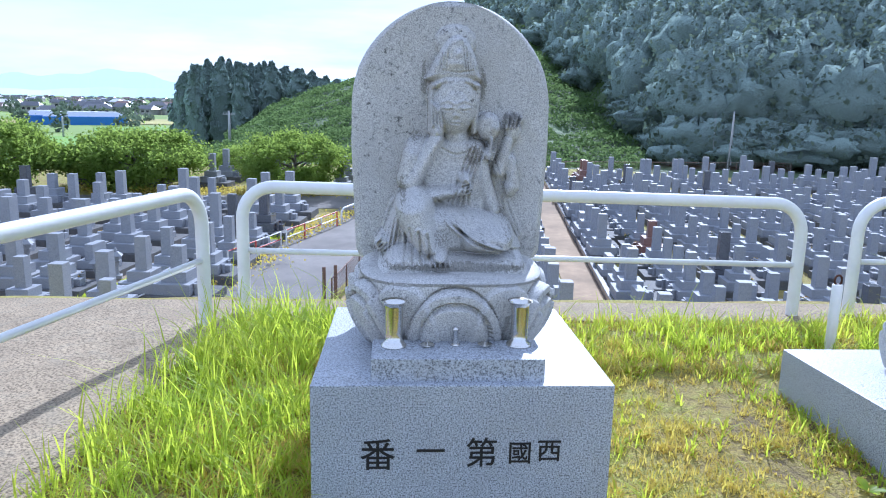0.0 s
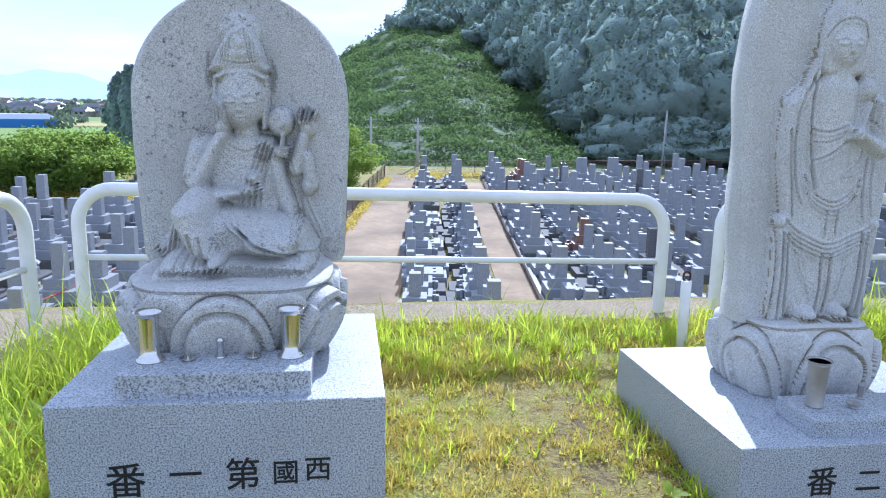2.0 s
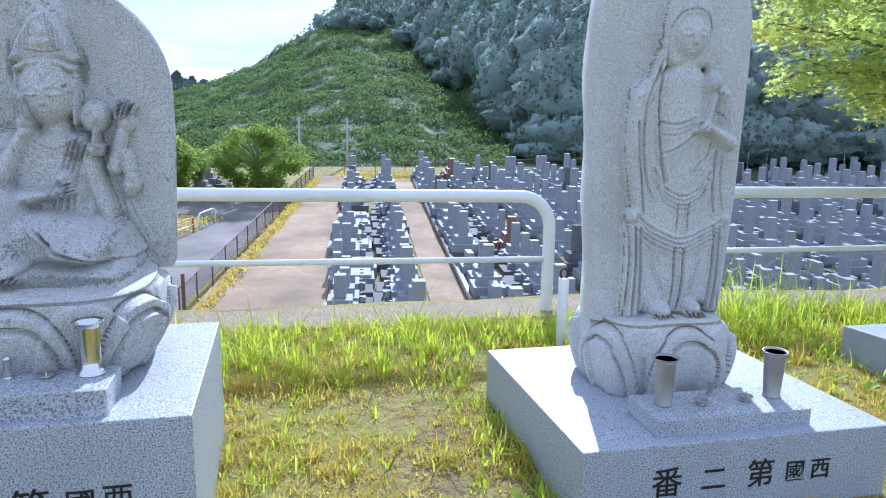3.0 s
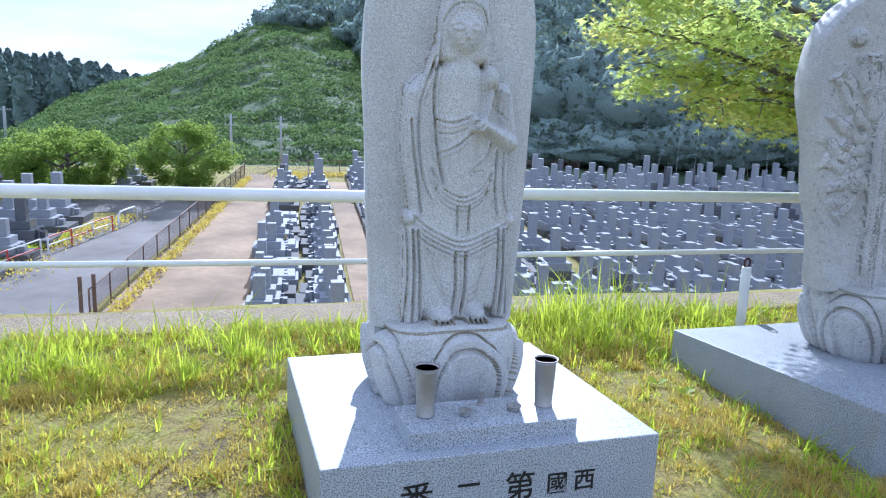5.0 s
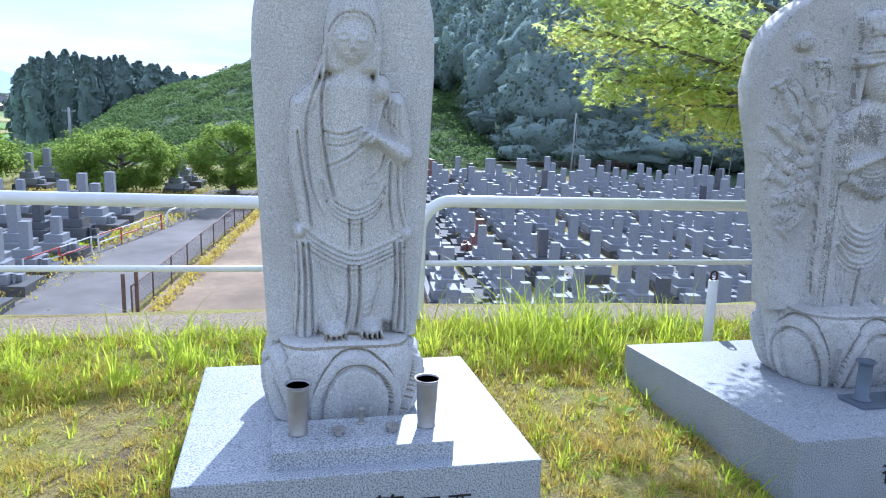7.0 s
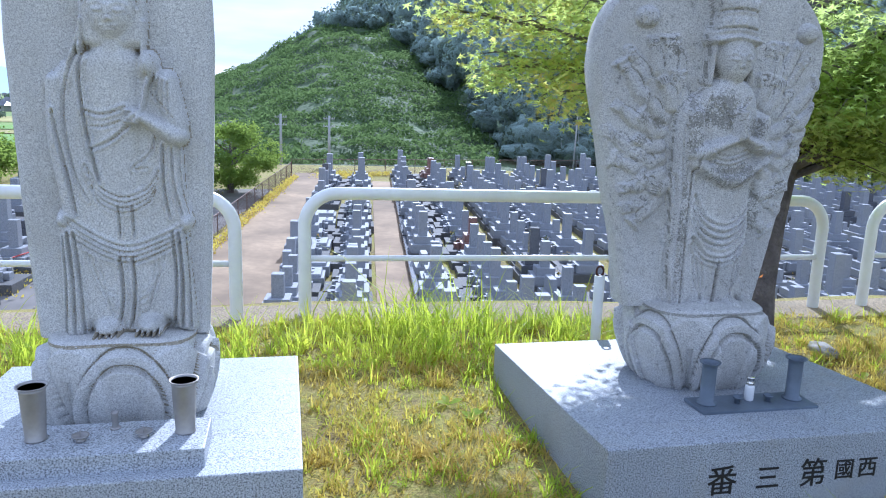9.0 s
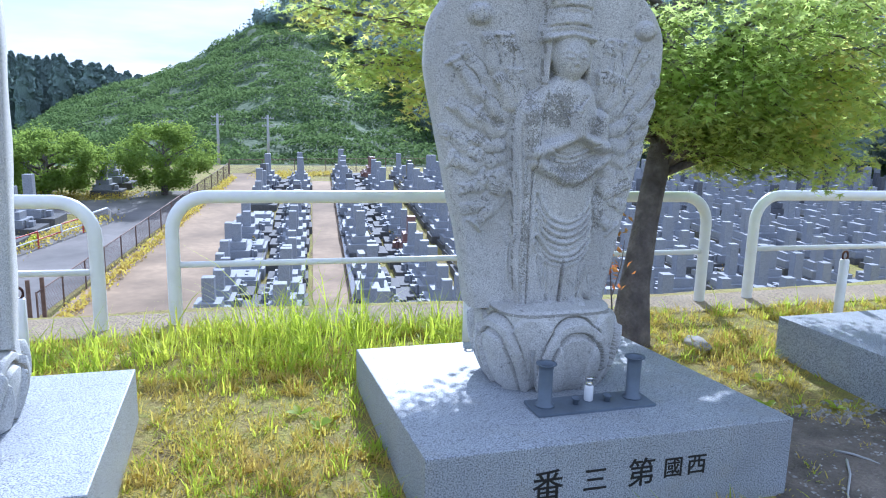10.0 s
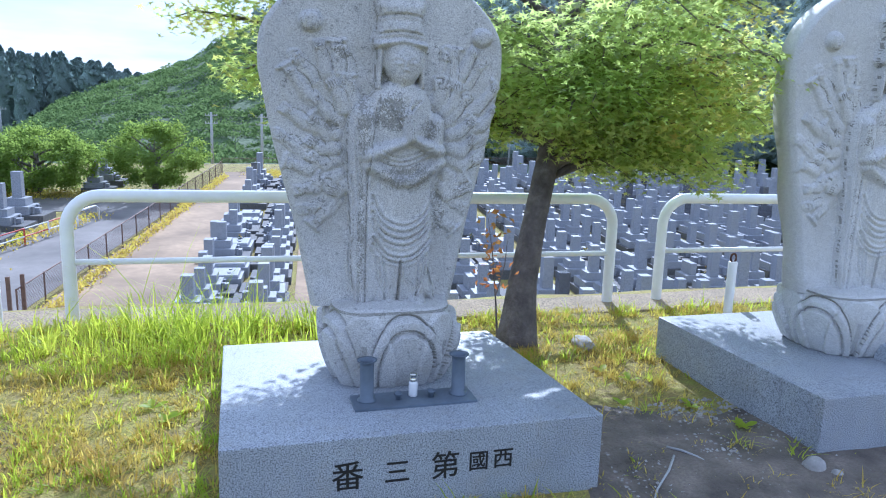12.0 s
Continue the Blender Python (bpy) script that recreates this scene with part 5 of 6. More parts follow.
barrier((-10.2, 21.6), (-7.3, 30.3), "red and white pipe barrier along the road")
barrier((-6.9, 30.8), (-5.3, 34.6), "red and white pipe barrier along the road")
barrier((-5.1, 35.0), (-3.1, 39.6), "red and white pipe barrier along the road")

bm = bmesh.new()
add_tube(bm, [(0, 0, -0.2), (0, 0, 0.7), (0.1, 0.25, 0.85), (0.6, 1.6, 0.9), (0.7, 1.85, 0.75), (0.7, 1.85, -0.2)], 0.05, 10)
loop = part("guard_hoop", bm, M_RAIL, smooth=True)
loop.matrix_world = pose(-2.9, 40.2, float(low_plane(0, 40.2)))
tagged(loop, "white pipe hoop guard at the road side", "barrier")

for x, y, h in ((-2.35, 25.9, 1.5), (-1.95, 26.0, 1.55)):
    p = part("post", box(-0.06, 0.06, -0.05, 0.05, -0.2, h, 0.008), M_WIRE)
    p.name = "gate_post"
    p.matrix_world = pose(x, y, float(low_plane(x, y)))
    tagged(p, "dark steel gate post at the fence end", "post", "gate posts")


# ---- utility poles ----
def utility_pole(az, r, top_el, arms, label, lean=0.0):
    x, y = 2.4 + r * math.sin(radians(az)), r * math.cos(radians(az))
    z0, z1 = float(height(x, y)), 1.47 + r * math.tan(radians(top_el))
    root = thing("utility_pole", pose(x, y, z0, 0, lean, 0), label, "utility pole", "utility poles")
    H = z1 - z0
    k = r / 1294 * (1.0 if arms else 0.62)
    part("pole", tube([(0, 0, -0.5), (0, 0, H * 0.5), (0, 0, H)], [2.6 * k, 2.2 * k, 1.8 * k], 10), M_POLE, root, smooth=True)
    for i in range(arms):
        z = H - (6 + 13 * i) * k
        part("cross_arm", box(-10 * k, 10 * k, -0.6 * k, 0.6 * k, z, z + 1.1 * k), M_POLE, root)
        for sx in (-9, -4, 5, 9):
            part("insulator", lathe([(0.6 * k, z + 1.1 * k), (0.8 * k, z + 2.2 * k), (0.4 * k, z + 3.6 * k)], 6), M_POLE, root).location = (sx * k, 0, 0)
    return root


utility_pole(0.55, 66, -1.1, 2, "slim concrete utility pole at the hill foot")
utility_pole(4.15, 66, -1.14, 2, "slim concrete utility pole behind the far fence")
utility_pole(-13.9, 120, -1.0, 1, "concrete utility pole before the cedar grove")
utility_pole(22.8, 70, -0.2, 0, "leaning steel mast behind the graves", 1.6)
utility_pole(-24.5, 230, -1.55, 0, "thin utility pole in the fields")


# ---- foliage ----
def shingle_quads(centres, normals, sizes, rng, loose=0.6):
    """Leafy sprays that lie along a crown's surface, each turned a little at random."""
    n = len(centres)
    nr = normals / np.linalg.norm(normals, axis=1)[:, None] + loose * rng.standard_normal((n, 3))
    nr /= np.linalg.norm(nr, axis=1)[:, None]
    d1 = np.cross(nr, rng.standard_normal((n, 3)))
    d1 /= np.linalg.norm(d1, axis=1)[:, None]
    d2 = np.cross(nr, d1)
    s = np.asarray(sizes)[:, None]
    v = np.stack([centres - d1 * s, centres + d2 * s * 0.7 + nr * s * 0.15, centres + d1 * s, centres - d2 * s * 0.7 + nr * s * 0.15], 1).reshape(-1, 3)
    return v, np.arange(4 * n).reshape(n, 4)


def leaf_quads(centres, sizes, rng, flat=0.0, aspect=1.0):
    """Small bent leaves (two triangles each) at the centres, turned at random; flat pulls them level."""
    n = len(centres)
    d1 = rng.standard_normal((n, 3))
    d1[:, 2] *= (1 - flat)
    d1 /= np.linalg.norm(d1, axis=1)[:, None]
    d2 = rng.standard_normal((n, 3))
    d2[:, 2] *= (1 - flat)
    d2 -= d1 * (d1 * d2).sum(1)[:, None]
    d2 /= np.linalg.norm(d2, axis=1)[:, None]
    s = np.asarray(sizes)[:, None]
    a, b = d1 * s, d2 * s * aspect
    nrm = np.cross(d1, d2) * s * 0.25
    v = np.stack([centres - a, centres + b * 0.6 + nrm, centres + a, centres - b * 0.6 + nrm], 1).reshape(-1, 3)
    f = np.arange(4 * n).reshape(n, 4)
    return v, f


M_LEAF = leaf_mat("broad_leaves", [(0.12, 0.18, 0.05), (0.15, 0.21, 0.055), (0.14, 0.2, 0.035)], (0.5, 0.66, 0.12), 0.6, 0.8, 0.1)
M_CEDAR = leaf_mat("cedar_needles", [(0.06, 0.09, 0.06), (0.075, 0.11, 0.065), (0.09, 0.13, 0.07)], (0.14, 0.2, 0.1), 0.2, 0.9, 0.0)
def canopy_mat(name, col, scale):
    """Closed woodland canopy: leafy relief at two scales, with a foliage sheen raised to stand in for haze."""
    m, nt, bsdf, co = start_mat(name, "World")
    n1 = noise_node(nt, co, scale, 8, 0.75)
    n2 = noise_node(nt, co, scale * 0.12, 3)
    r = ramp_node(nt, [(0.3, tuple(c * 0.6 for c in col)), (0.55, col), (0.75, tuple(c * 1.35 for c in col))])
    nt.links.new(mix_col(nt, 0.45, n1.outputs["Fac"], n2.outputs["Fac"]), r.inputs["Fac"])
    nt.links.new(r.outputs["Color"], bsdf.inputs["Base Color"])
    bsdf.inputs["Roughness"].default_value = 1.0
    bsdf.inputs["Specular IOR Level"].default_value = 0.0
    bsdf.inputs["Sheen Weight"].default_value = 0.8
    bsdf.inputs["Sheen Roughness"].default_value = 0.7
    bsdf.inputs["Sheen Tint"].default_value = (0.72, 0.92, 0.84, 1)
    bump(nt, bsdf, n1.outputs["Fac"], 1.0, 0.8 / scale)
    return m


M_CANOPY = canopy_mat("woodland_canopy", (0.13, 0.165, 0.14), 2.2)
M_WOOD = leaf_mat("wooded_slope_leaves", [(0.1, 0.125, 0.1), (0.115, 0.145, 0.11), (0.13, 0.165, 0.11)], (0.27, 0.36, 0.25), 0.32, 0.9, 0.0)
M_KUDZU = leaf_mat("kudzu_and_scrub", [(0.08, 0.13, 0.05), (0.1, 0.16, 0.055), (0.13, 0.2, 0.06)], (0.3, 0.42, 0.16), 0.45, 0.9, 0.0)
M_MAPLE = leaf_mat("maple_leaves", [(0.14, 0.2, 0.09), (0.16, 0.23, 0.085), (0.18, 0.27, 0.08), (0.26, 0.32, 0.07), (0.44, 0.4, 0.07), (0.5, 0.24, 0.07)], (0.85, 0.98, 0.28), 0.78, 0.6, 0.15)
M_BLADE = leaf_mat("grass_blades", [(0.2, 0.33, 0.03), (0.32, 0.44, 0.04), (0.5, 0.52, 0.08)], (0.9, 0.98, 0.08), 0.6, 0.5, 0.25)
M_DRY = leaf_mat("dry_grass", [(0.4, 0.26, 0.1), (0.56, 0.41, 0.12), (0.5, 0.45, 0.09)], (0.95, 0.85, 0.15), 0.5, 0.7, 0.1)


for n, (x, y, k, turn, sc) in enumerate(G_PLACES[:150]):
    if n % 3 == 0:
        q = pose(x, y, float(low_plane(x, y)) + 0.35, 0, 0, turn) @ Vector((0.3 * (1 if n % 2 else -1), -0.42, 0))
        flower_bunch(q.x, q.y, q.z, n)


def round_tree(x, y, width, top, seed, label, leaves=20000):
    """A broad round-headed tree: trunk, limbs and an uneven crown of clumped leaves."""
    rng = np.random.default_rng(seed)
    z0 = float(low_plane(x, y))
    root = thing("tree", pose(x, y, z0), label, "tree", "round trees behind the graves")
    H = top - z0
    bm = bmesh.new()
    add_tube(bm, [(0, 0, -0.2), (0.05, 0, H * 0.18), (0.1, 0.05, H * 0.36), (0.05, 0, H * 0.75)], [0.24, 0.19, 0.15, 0.05], 9)
    for k in range(9):
        a, r = k * 2.4, width * 0.36
        z = H * (0.2 + 0.045 * k)
        add_tube(bm, [(0.05, 0, z), (math.cos(a) * r * 0.5, math.sin(a) * r * 0.5, z + H * 0.14), (math.cos(a) * r, math.sin(a) * r, z + H * 0.24)], [0.09, 0.06, 0.02], 6)
    part("trunk", bm, M_BARK, root, smooth=True)
    n = 90
    d = rng.standard_normal((n, 3))
    d /= np.linalg.norm(d, axis=1)[:, None]
    rad = rng.uniform(0.45, 0.92, n) ** 0.6
    cl = d * rad[:, None] * np.array([width / 2, width / 2, H * 0.46]) + np.array([0, 0, H * 0.52])
    cl[:, 2] = np.maximum(cl[:, 2], H * 0.12)
    pick = rng.integers(0, n, leaves)
    off = rng.standard_normal((leaves, 3)) * np.array([0.3, 0.3, 0.2]) * width / 6.5
    v, f = leaf_quads(cl[pick] + off, rng.uniform(0.05, 0.11, leaves) * width / 6.5, rng, 0.3)
    from_arrays("crown", v, f, M_LEAF, root)


round_tree(-0.15, 50.5, 6.4, 0.15, 1, "round leafy tree beside the far road")
round_tree(-6.9, 50.0, 7.4, -0.5, 2, "spreading leafy tree behind the graves")
round_tree(-17.6, 50.5, 9.6, -0.75, 3, "broad leafy tree behind the graves", 26000)
round_tree(-25.5, 47.5, 9.0, -0.2, 4, "broad leafy tree at the burial ground's edge", 22000)
round_tree(-11.8, 58.0, 6.0, -2.2, 5, "low leafy tree behind the graves", 12000)
round_tree(-33.5, 46.0, 9.0, 0.2, 6, "broad leafy tree at the burial ground's edge", 14000)


def cedar(az, r, top_el, width, seed):
    """A tall conifer: straight trunk with shelves of drooping foliage."""
    rng = np.random.default_rng(seed)
    x, y = 2.4 + r * math.sin(radians(az)), r * math.cos(radians(az))
    z0, z1 = float(height(x, y)), 1.47 + r * math.tan(radians(top_el))
    H = z1 - z0
    root = thing("cedar_tree", pose(x, y, z0), "tall dark cedar in a dense grove", "tree", "cedar grove")
    part("trunk", tube([(0, 0, -0.5), (0, 0, H * 0.5), (0, 0, H * 0.97)], [0.35, 0.25, 0.05], 7), M_BARK, root, smooth=True)
    n = 1500
    t = rng.uniform(0.06, 1.0, n) ** 0.85
    a = rng.uniform(0, 2 * math.pi, n)
    lump = 0.8 + 0.25 * np.sin(a * 3 + t * 17 + seed) + 0.15 * np.sin(t * 40 + a)
    rr = width / 2 * np.clip((1.02 - t) * 2.2, 0, 1) ** 0.75 * lump * np.sqrt(rng.uniform(0.45, 1, n))
    c = np.stack([np.cos(a) * rr, np.sin(a) * rr, t * H], -1)
    v, f = shingle_quads(c, np.stack([np.cos(a), np.sin(a), 0.4 + 0 * a], -1), rng.uniform(0.3, 0.7, n), rng, 0.6)
    na = 10
    hs = np.linspace(0.05, 0.97, 12)
    ring = np.array([[(math.cos(q), math.sin(q)) for q in np.linspace(0, 2 * math.pi, na, endpoint=False)]])
    rad = (width / 2 * np.clip((1.0 - hs) * 2.2, 0, 1) ** 0.75 * 0.8)[:, None] * (1 + 0.15 * rng.standard_normal((12, na)))
    body = np.concatenate([ring[0][None] * rad[:, :, None], np.repeat((hs * H)[:, None, None], na, 1)], -1).reshape(-1, 3)
    fb = [(i * na + j, i * na + (j + 1) % na, (i + 1) * na + (j + 1) % na, (i + 1) * na + j) for i in range(11) for j in range(na)]
    v, f = np.concatenate([v, body]), np.concatenate([f, np.array(fb) + len(v)])
    crown = from_arrays("crown", v, f, M_CEDAR, root, smooth=True)
    crown.data.materials.append(M_CANOPY)
    idx = np.zeros(len(f), np.int32)
    idx[:] = 1
    crown.data.polygons.foreach_set("material_index", idx)


c_rng = random.Random(9)
for i in range(34):
    az = -16.7 + 11.4 * i / 33 + c_rng.uniform(-0.15, 0.15)
    el = np.interp(az, (-17, -16.2, -14.5, -13, -11, -9.5, -7.5, -5.5), (1.3, 2.2, 2.75, 2.9, 2.5, 2.5, 1.9, 1.3)) + c_rng.uniform(-0.45, 0.12)
    cedar(az, c_rng.uniform(178, 205), float(el), c_rng.uniform(4.5, 7.0), 20 + i)


def wooded_slope():
    """The mountain's trees: thousands of crowns, too many to count."""
    rng = np.random.default_rng(8)
    n = 3600
    az = rng.uniform(1.5, 56, n)
    r = 76 + (320 - 76) * rng.uniform(0, 1, n) ** 1.25
    rb = np.interp(az, (1.5, 5, 8, 12, 16, 20, 40, 70), (185, 178, 170, 130, 100, 78, 75, 72))
    keep = r > rb - np.where(rng.uniform(0, 1, n) < 0.6, 7, 0)
    az, r, rb = az[keep], r[keep], rb[keep]
    x, y = 2.4 + r * np.sin(np.radians(az)), r * np.cos(np.radians(az))
    z = height(x, y)
    n = len(x)
    per = 120
    w = rng.uniform(2.4, 4.4, n)
    h = rng.uniform(5.0, 9.5, n) * np.where(r < rb + 3, 0.5, 1.0)
    d = rng.standard_normal((n, per, 3))
    d /= np.linalg.norm(d, axis=2)[:, :, None]
    d *= rng.uniform(0.85, 1.1, (n, per))[:, :, None]
    lump = 1 + 0.35 * np.sin(d[:, :, 0] * 5 + w[:, None] * 9) * np.cos(d[:, :, 1] * 6)
    d *= lump[:, :, None]
    c = np.stack([x[:, None] + d[:, :, 0] * w[:, None], y[:, None] + d[:, :, 1] * w[:, None], z[:, None] + h[:, None] * 0.5 + d[:, :, 2] * h[:, None] * 0.55], -1)
    size = (rng.uniform(0.2, 0.42, (n, per)) * (0.6 + r / 300)[:, None]).reshape(-1)
    v, f = shingle_quads(c.reshape(-1, 3), d.reshape(-1, 3) + np.array([0, 0, 0.15]), size, rng, 0.45)
    # a lumpy body inside each crown
    nt, na = 9, 12
    T, A = np.meshgrid(np.linspace(0.06, math.pi - 0.25, nt), np.linspace(0, 2 * math.pi, na, endpoint=False), indexing="ij")
    unit = np.stack([np.sin(T) * np.cos(A), np.sin(T) * np.sin(A), np.cos(T)], -1).reshape(-1, 3)
    k = 0.8 * (1 + 0.2 * rng.standard_normal((n, nt * na)))
    body = np.stack([x[:, None] + unit[None, :, 0] * k * w[:, None], y[:, None] + unit[None, :, 1] * k * w[:, None], z[:, None] + h[:, None] * 0.45 + unit[None, :, 2] * k * h[:, None] * 0.55], -1).reshape(-1, 3)
    i, j = np.meshgrid(np.arange(nt - 1), np.arange(na), indexing="ij")
    q = np.stack([i * na + j, (i + 1) * na + j, (i + 1) * na + (j + 1) % na, i * na + (j + 1) % na], -1).reshape(-1, 4)
    fb = (np.arange(n) * nt * na)[:, None, None] + q[None] + len(v)
    v, f = np.concatenate([v, body]), np.concatenate([f, fb.reshape(-1, 4)])
    ob = from_arrays("woodland", v, f, M_WOOD, smooth=True)
    ob.data.materials.append(M_CANOPY)
    idx = np.zeros(len(f), np.int32)
    idx[n * per:] = 1
    ob.data.polygons.foreach_set("material_index", idx)
    tagged(ob, "dense dark woodland covering the steep mountain side", "woodland", kind="stuff")


wooded_slope()


def bamboo_edge():
    """Pale slim trunks at the foot of the wood."""
    rng = random.Random(3)
    bm = bmesh.new()
    for _ in range(16):
        az, r = rng.uniform(14, 44), rng.uniform(73, 77)
        x, y = 2.4 + r * math.sin(radians(az)), r * math.cos(radians(az))
        z = float(height(x, y))
        h, l = rng.uniform(3, 5.5), rng.uniform(-0.6, 0.6)
        add_tube(bm, [(x, y, z - 0.3), (x + l * 0.4, y, z + h * 0.5), (x + l, y, z + h)], [0.035, 0.03, 0.02], 5)
    tagged(part("slim_trunks", bm, M_POLE), "pale slim trunks at the foot of the wood", "tree trunks", kind="stuff")


bamboo_edge()


def hill_scrub():
    rng = np.random.default_rng(12)
    n = 130000
    az = rng.uniform(-17, 17, n)
    r = rng.uniform(68, 182, n)
    x, y = 2.4 + r * np.sin(np.radians(az)), r * np.cos(np.radians(az))
    z = height(x, y)
    clump = wave(x * 0.35, y * 0.3) + 0.5 * wave(x * 1.1, y * 0.9)
    keep = (z > -6.0) & (clump > -0.5 + 0.3 * rng.standard_normal(n))
    x, y, z, r = x[keep], y[keep], z[keep], r[keep]
    up = rng.uniform(0.0, 0.9, len(x)) * np.clip(0.5 + clump[keep], 0.2, 1.6)
    v, f = leaf_quads(np.stack([x, y, z + up], -1), rng.uniform(0.14, 0.3, len(x)) * (0.6 + r / 300), rng, 0.35)
    tagged(from_arrays("hill_scrub", v, f, M_KUDZU), "kudzu and scrub over the hill side", "scrub", kind="stuff")


hill_scrub()


def low_weeds():
    """Grass beside the fence, on the verges and among the left graves."""
    rng = np.random.default_rng(15)
    pts = []
    for p, q, w, n in (((-1.45, 25.9), (4.15, 57.5), 0.34, 2600), ((-9.6, 22), (-6.2, 33.5), 1.6, 2600), ((-5.6, 35.5), (-2.6, 43), 0.9, 900), ((-22, 49.5), (-2, 49.8), 1.5, 3000), ((6.8, 58.5), (9, 58.5), 1.8, 900), ((9.8, 58.6), (12, 59.5), 0.8, 350)):
        t = rng.uniform(0, 1, n)
        x = p[0] + (q[0] - p[0]) * t + rng.normal(0, w * 0.5, n)
        y = p[1] + (q[1] - p[1]) * t + rng.normal(0, w * 0.5, n)
        pts.append(np.stack([x, y, low_plane(x, y) + rng.uniform(0.02, 0.3, n)], -1))
    c = np.concatenate(pts)
    v, f = leaf_quads(c, rng.uniform(0.04, 0.1, len(c)), rng, -0.6)
    tagged(from_arrays("verge_weeds", v, f, M_DRY), "yellow-green weeds along the fence and road", "weeds", kind="stuff")


low_weeds()


def road_verge():
    """A strip of long green grass between the road barrier and the graves."""
    rng = np.random.default_rng(16)
    n = 5200
    t = rng.uniform(0, 1, n)
    x = -9.4 + 4.6 * t + rng.uniform(-1.9, 0.1, n)
    y = 25.5 + 12.5 * t + rng.normal(0, 0.3, n)
    v, f = leaf_quads(np.stack([x, y, low_plane(x, y) + rng.uniform(0.02, 0.25, n)], -1), rng.uniform(0.06, 0.16, n), rng, -0.8)
    tagged(from_arrays("verge_grass", v, f, M_BLADE), "bright green grass strip beside the road", "grass", kind="stuff")


road_verge()

# ---- terrace grass ----
FOOT = [(0.113, 1.157, 2.515, 3.54), (2.401, 3.633, 2.515, 3.70), (4.68, 6.19, 2.525, 3.965), (7.36, 8.9, 2.58, 3.98)]


def blades(n, where, tall, wide, mat, name, label, seed, bend=0.6):
    """Grass blades: tapered, curved strips of three segments."""
    rng = np.random.default_rng(seed)
    per = 9
    tx, ty = rng.uniform(-1.05, 10.5, n), rng.uniform(1.2, 5.02, n)
    rooted = rng.uniform(0, 1, n) < where(tx, ty)
    tx, ty = tx[rooted], ty[rooted]
    vigour = np.repeat(np.clip(rng.lognormal(0, 0.3, len(tx)), 0.5, 1.9), per)
    ox, oy = rng.normal(0, 0.017, len(tx) * per), rng.normal(0, 0.017, len(tx) * per)
    x, y = np.repeat(tx, per) + ox, np.repeat(ty, per) + oy
    lean = np.arctan2(oy, ox) + rng.normal(0, 0.7, len(x))
    keep = np.ones(len(x), bool)
    for x0, x1, y0, y1 in FOOT:
        keep &= ~((x > x0 - 0.01) & (x < x1 + 0.01) & (y > y0 - 0.01) & (y < y1 + 0.01))
    keep &= x > EDGE(y) + rng.normal(0, 0.05, len(x))
    keep &= ~((np.abs(x - 6.57) < 0.13) & (np.abs(y - 4.41) < 0.13))
    x, y, vigour, lean = x[keep], y[keep], vigour[keep], lean[keep]
    k = len(x)
    z = height(x, y) - 0.005
    h = tall(x, y) * vigour * np.clip(rng.lognormal(-0.15, 0.35, k), 0.3, 2.0)
    w = wide * rng.uniform(0.6, 1.3, k)
    a = lean
    f = rng.uniform(0.1, 1.0, k) ** 0.8 * bend
    dx, dy = np.cos(a), np.sin(a)
    px, py = -dy, dx
    out = []
    for t, ww in ((0, 1.0), (0.4, 0.9), (0.75, 0.55), (1.0, 0.02)):
        cx, cy, cz = x + dx * h * f * t * t, y + dy * h * f * t * t, z + h * t * (1 - 0.35 * f * t)
        out.append(np.stack([cx - px * w * ww, cy - py * w * ww, cz], -1))
        out.append(np.stack([cx + px * w * ww, cy + py * w * ww, cz], -1))
    v = np.stack(out, 1).reshape(-1, 3)
    b = (np.arange(k) * 8)[:, None]
    fs = np.concatenate([b + np.array([[0, 1, 3, 2]]), b + np.array([[2, 3, 5, 4]]), b + np.array([[4, 5, 7, 6]])])
    return tagged(from_arrays(name, v, fs, mat), label, "grass", kind="stuff")


def patchy(x, y):
    return np.clip(0.55 + 0.5 * wave(x * 2.6 + 1, y * 2.9) + 0.35 * wave(x * 7, y * 6.3), 0, 1)


def back_band(x, y):
    edge = np.interp(x, (-0.7, 1.2, 2.4, 3.7, 4.7, 5.8, 6.3, 7.2, 10), (4.0, 4.05, 4.2, 4.2, 4.25, 4.45, 4.8, 5.1, 4.95))
    return smoothstep(-0.35, 0.35, y - edge)


def lush(x, y):
    left = smoothstep(0.35, -0.1, x) * smoothstep(2.2, 2.8, y) + smoothstep(0.12, 0.0, x) * smoothstep(1.2, 1.8, y)
    side = sum(np.exp(-((x - x0 + 0.08) / 0.1) ** 2) * (y > 2.3) * (y < 4.2) for x0 in (2.4, 4.68))
    return np.clip(np.maximum(back_band(x, y) * (x < 7.0), np.maximum(left, 0.75 * side)) * (0.35 + 0.75 * patchy(x, y)), 0, 1)


def clumps(x, y):
    """Tufts a hand wide with bare soil between them."""
    u, v = x * 0.8 + y * 0.6, y * 0.8 - x * 0.6
    return smoothstep(-0.35, 0.45, wave(u * 11 + wave(x * 5, y * 4), v * 12) + 0.6 * wave(v * 27, u * 24 + 2))


def lawn(x, y):
    bare = smoothstep(6.1, 6.5, x) * smoothstep(3.7, 3.3, y)
    return np.clip((0.2 + 0.6 * patchy(x, y)) * (0.3 + 0.7 * clumps(x, y)) * (1 - 0.93 * bare), 0, 1) * (y > 1.3)


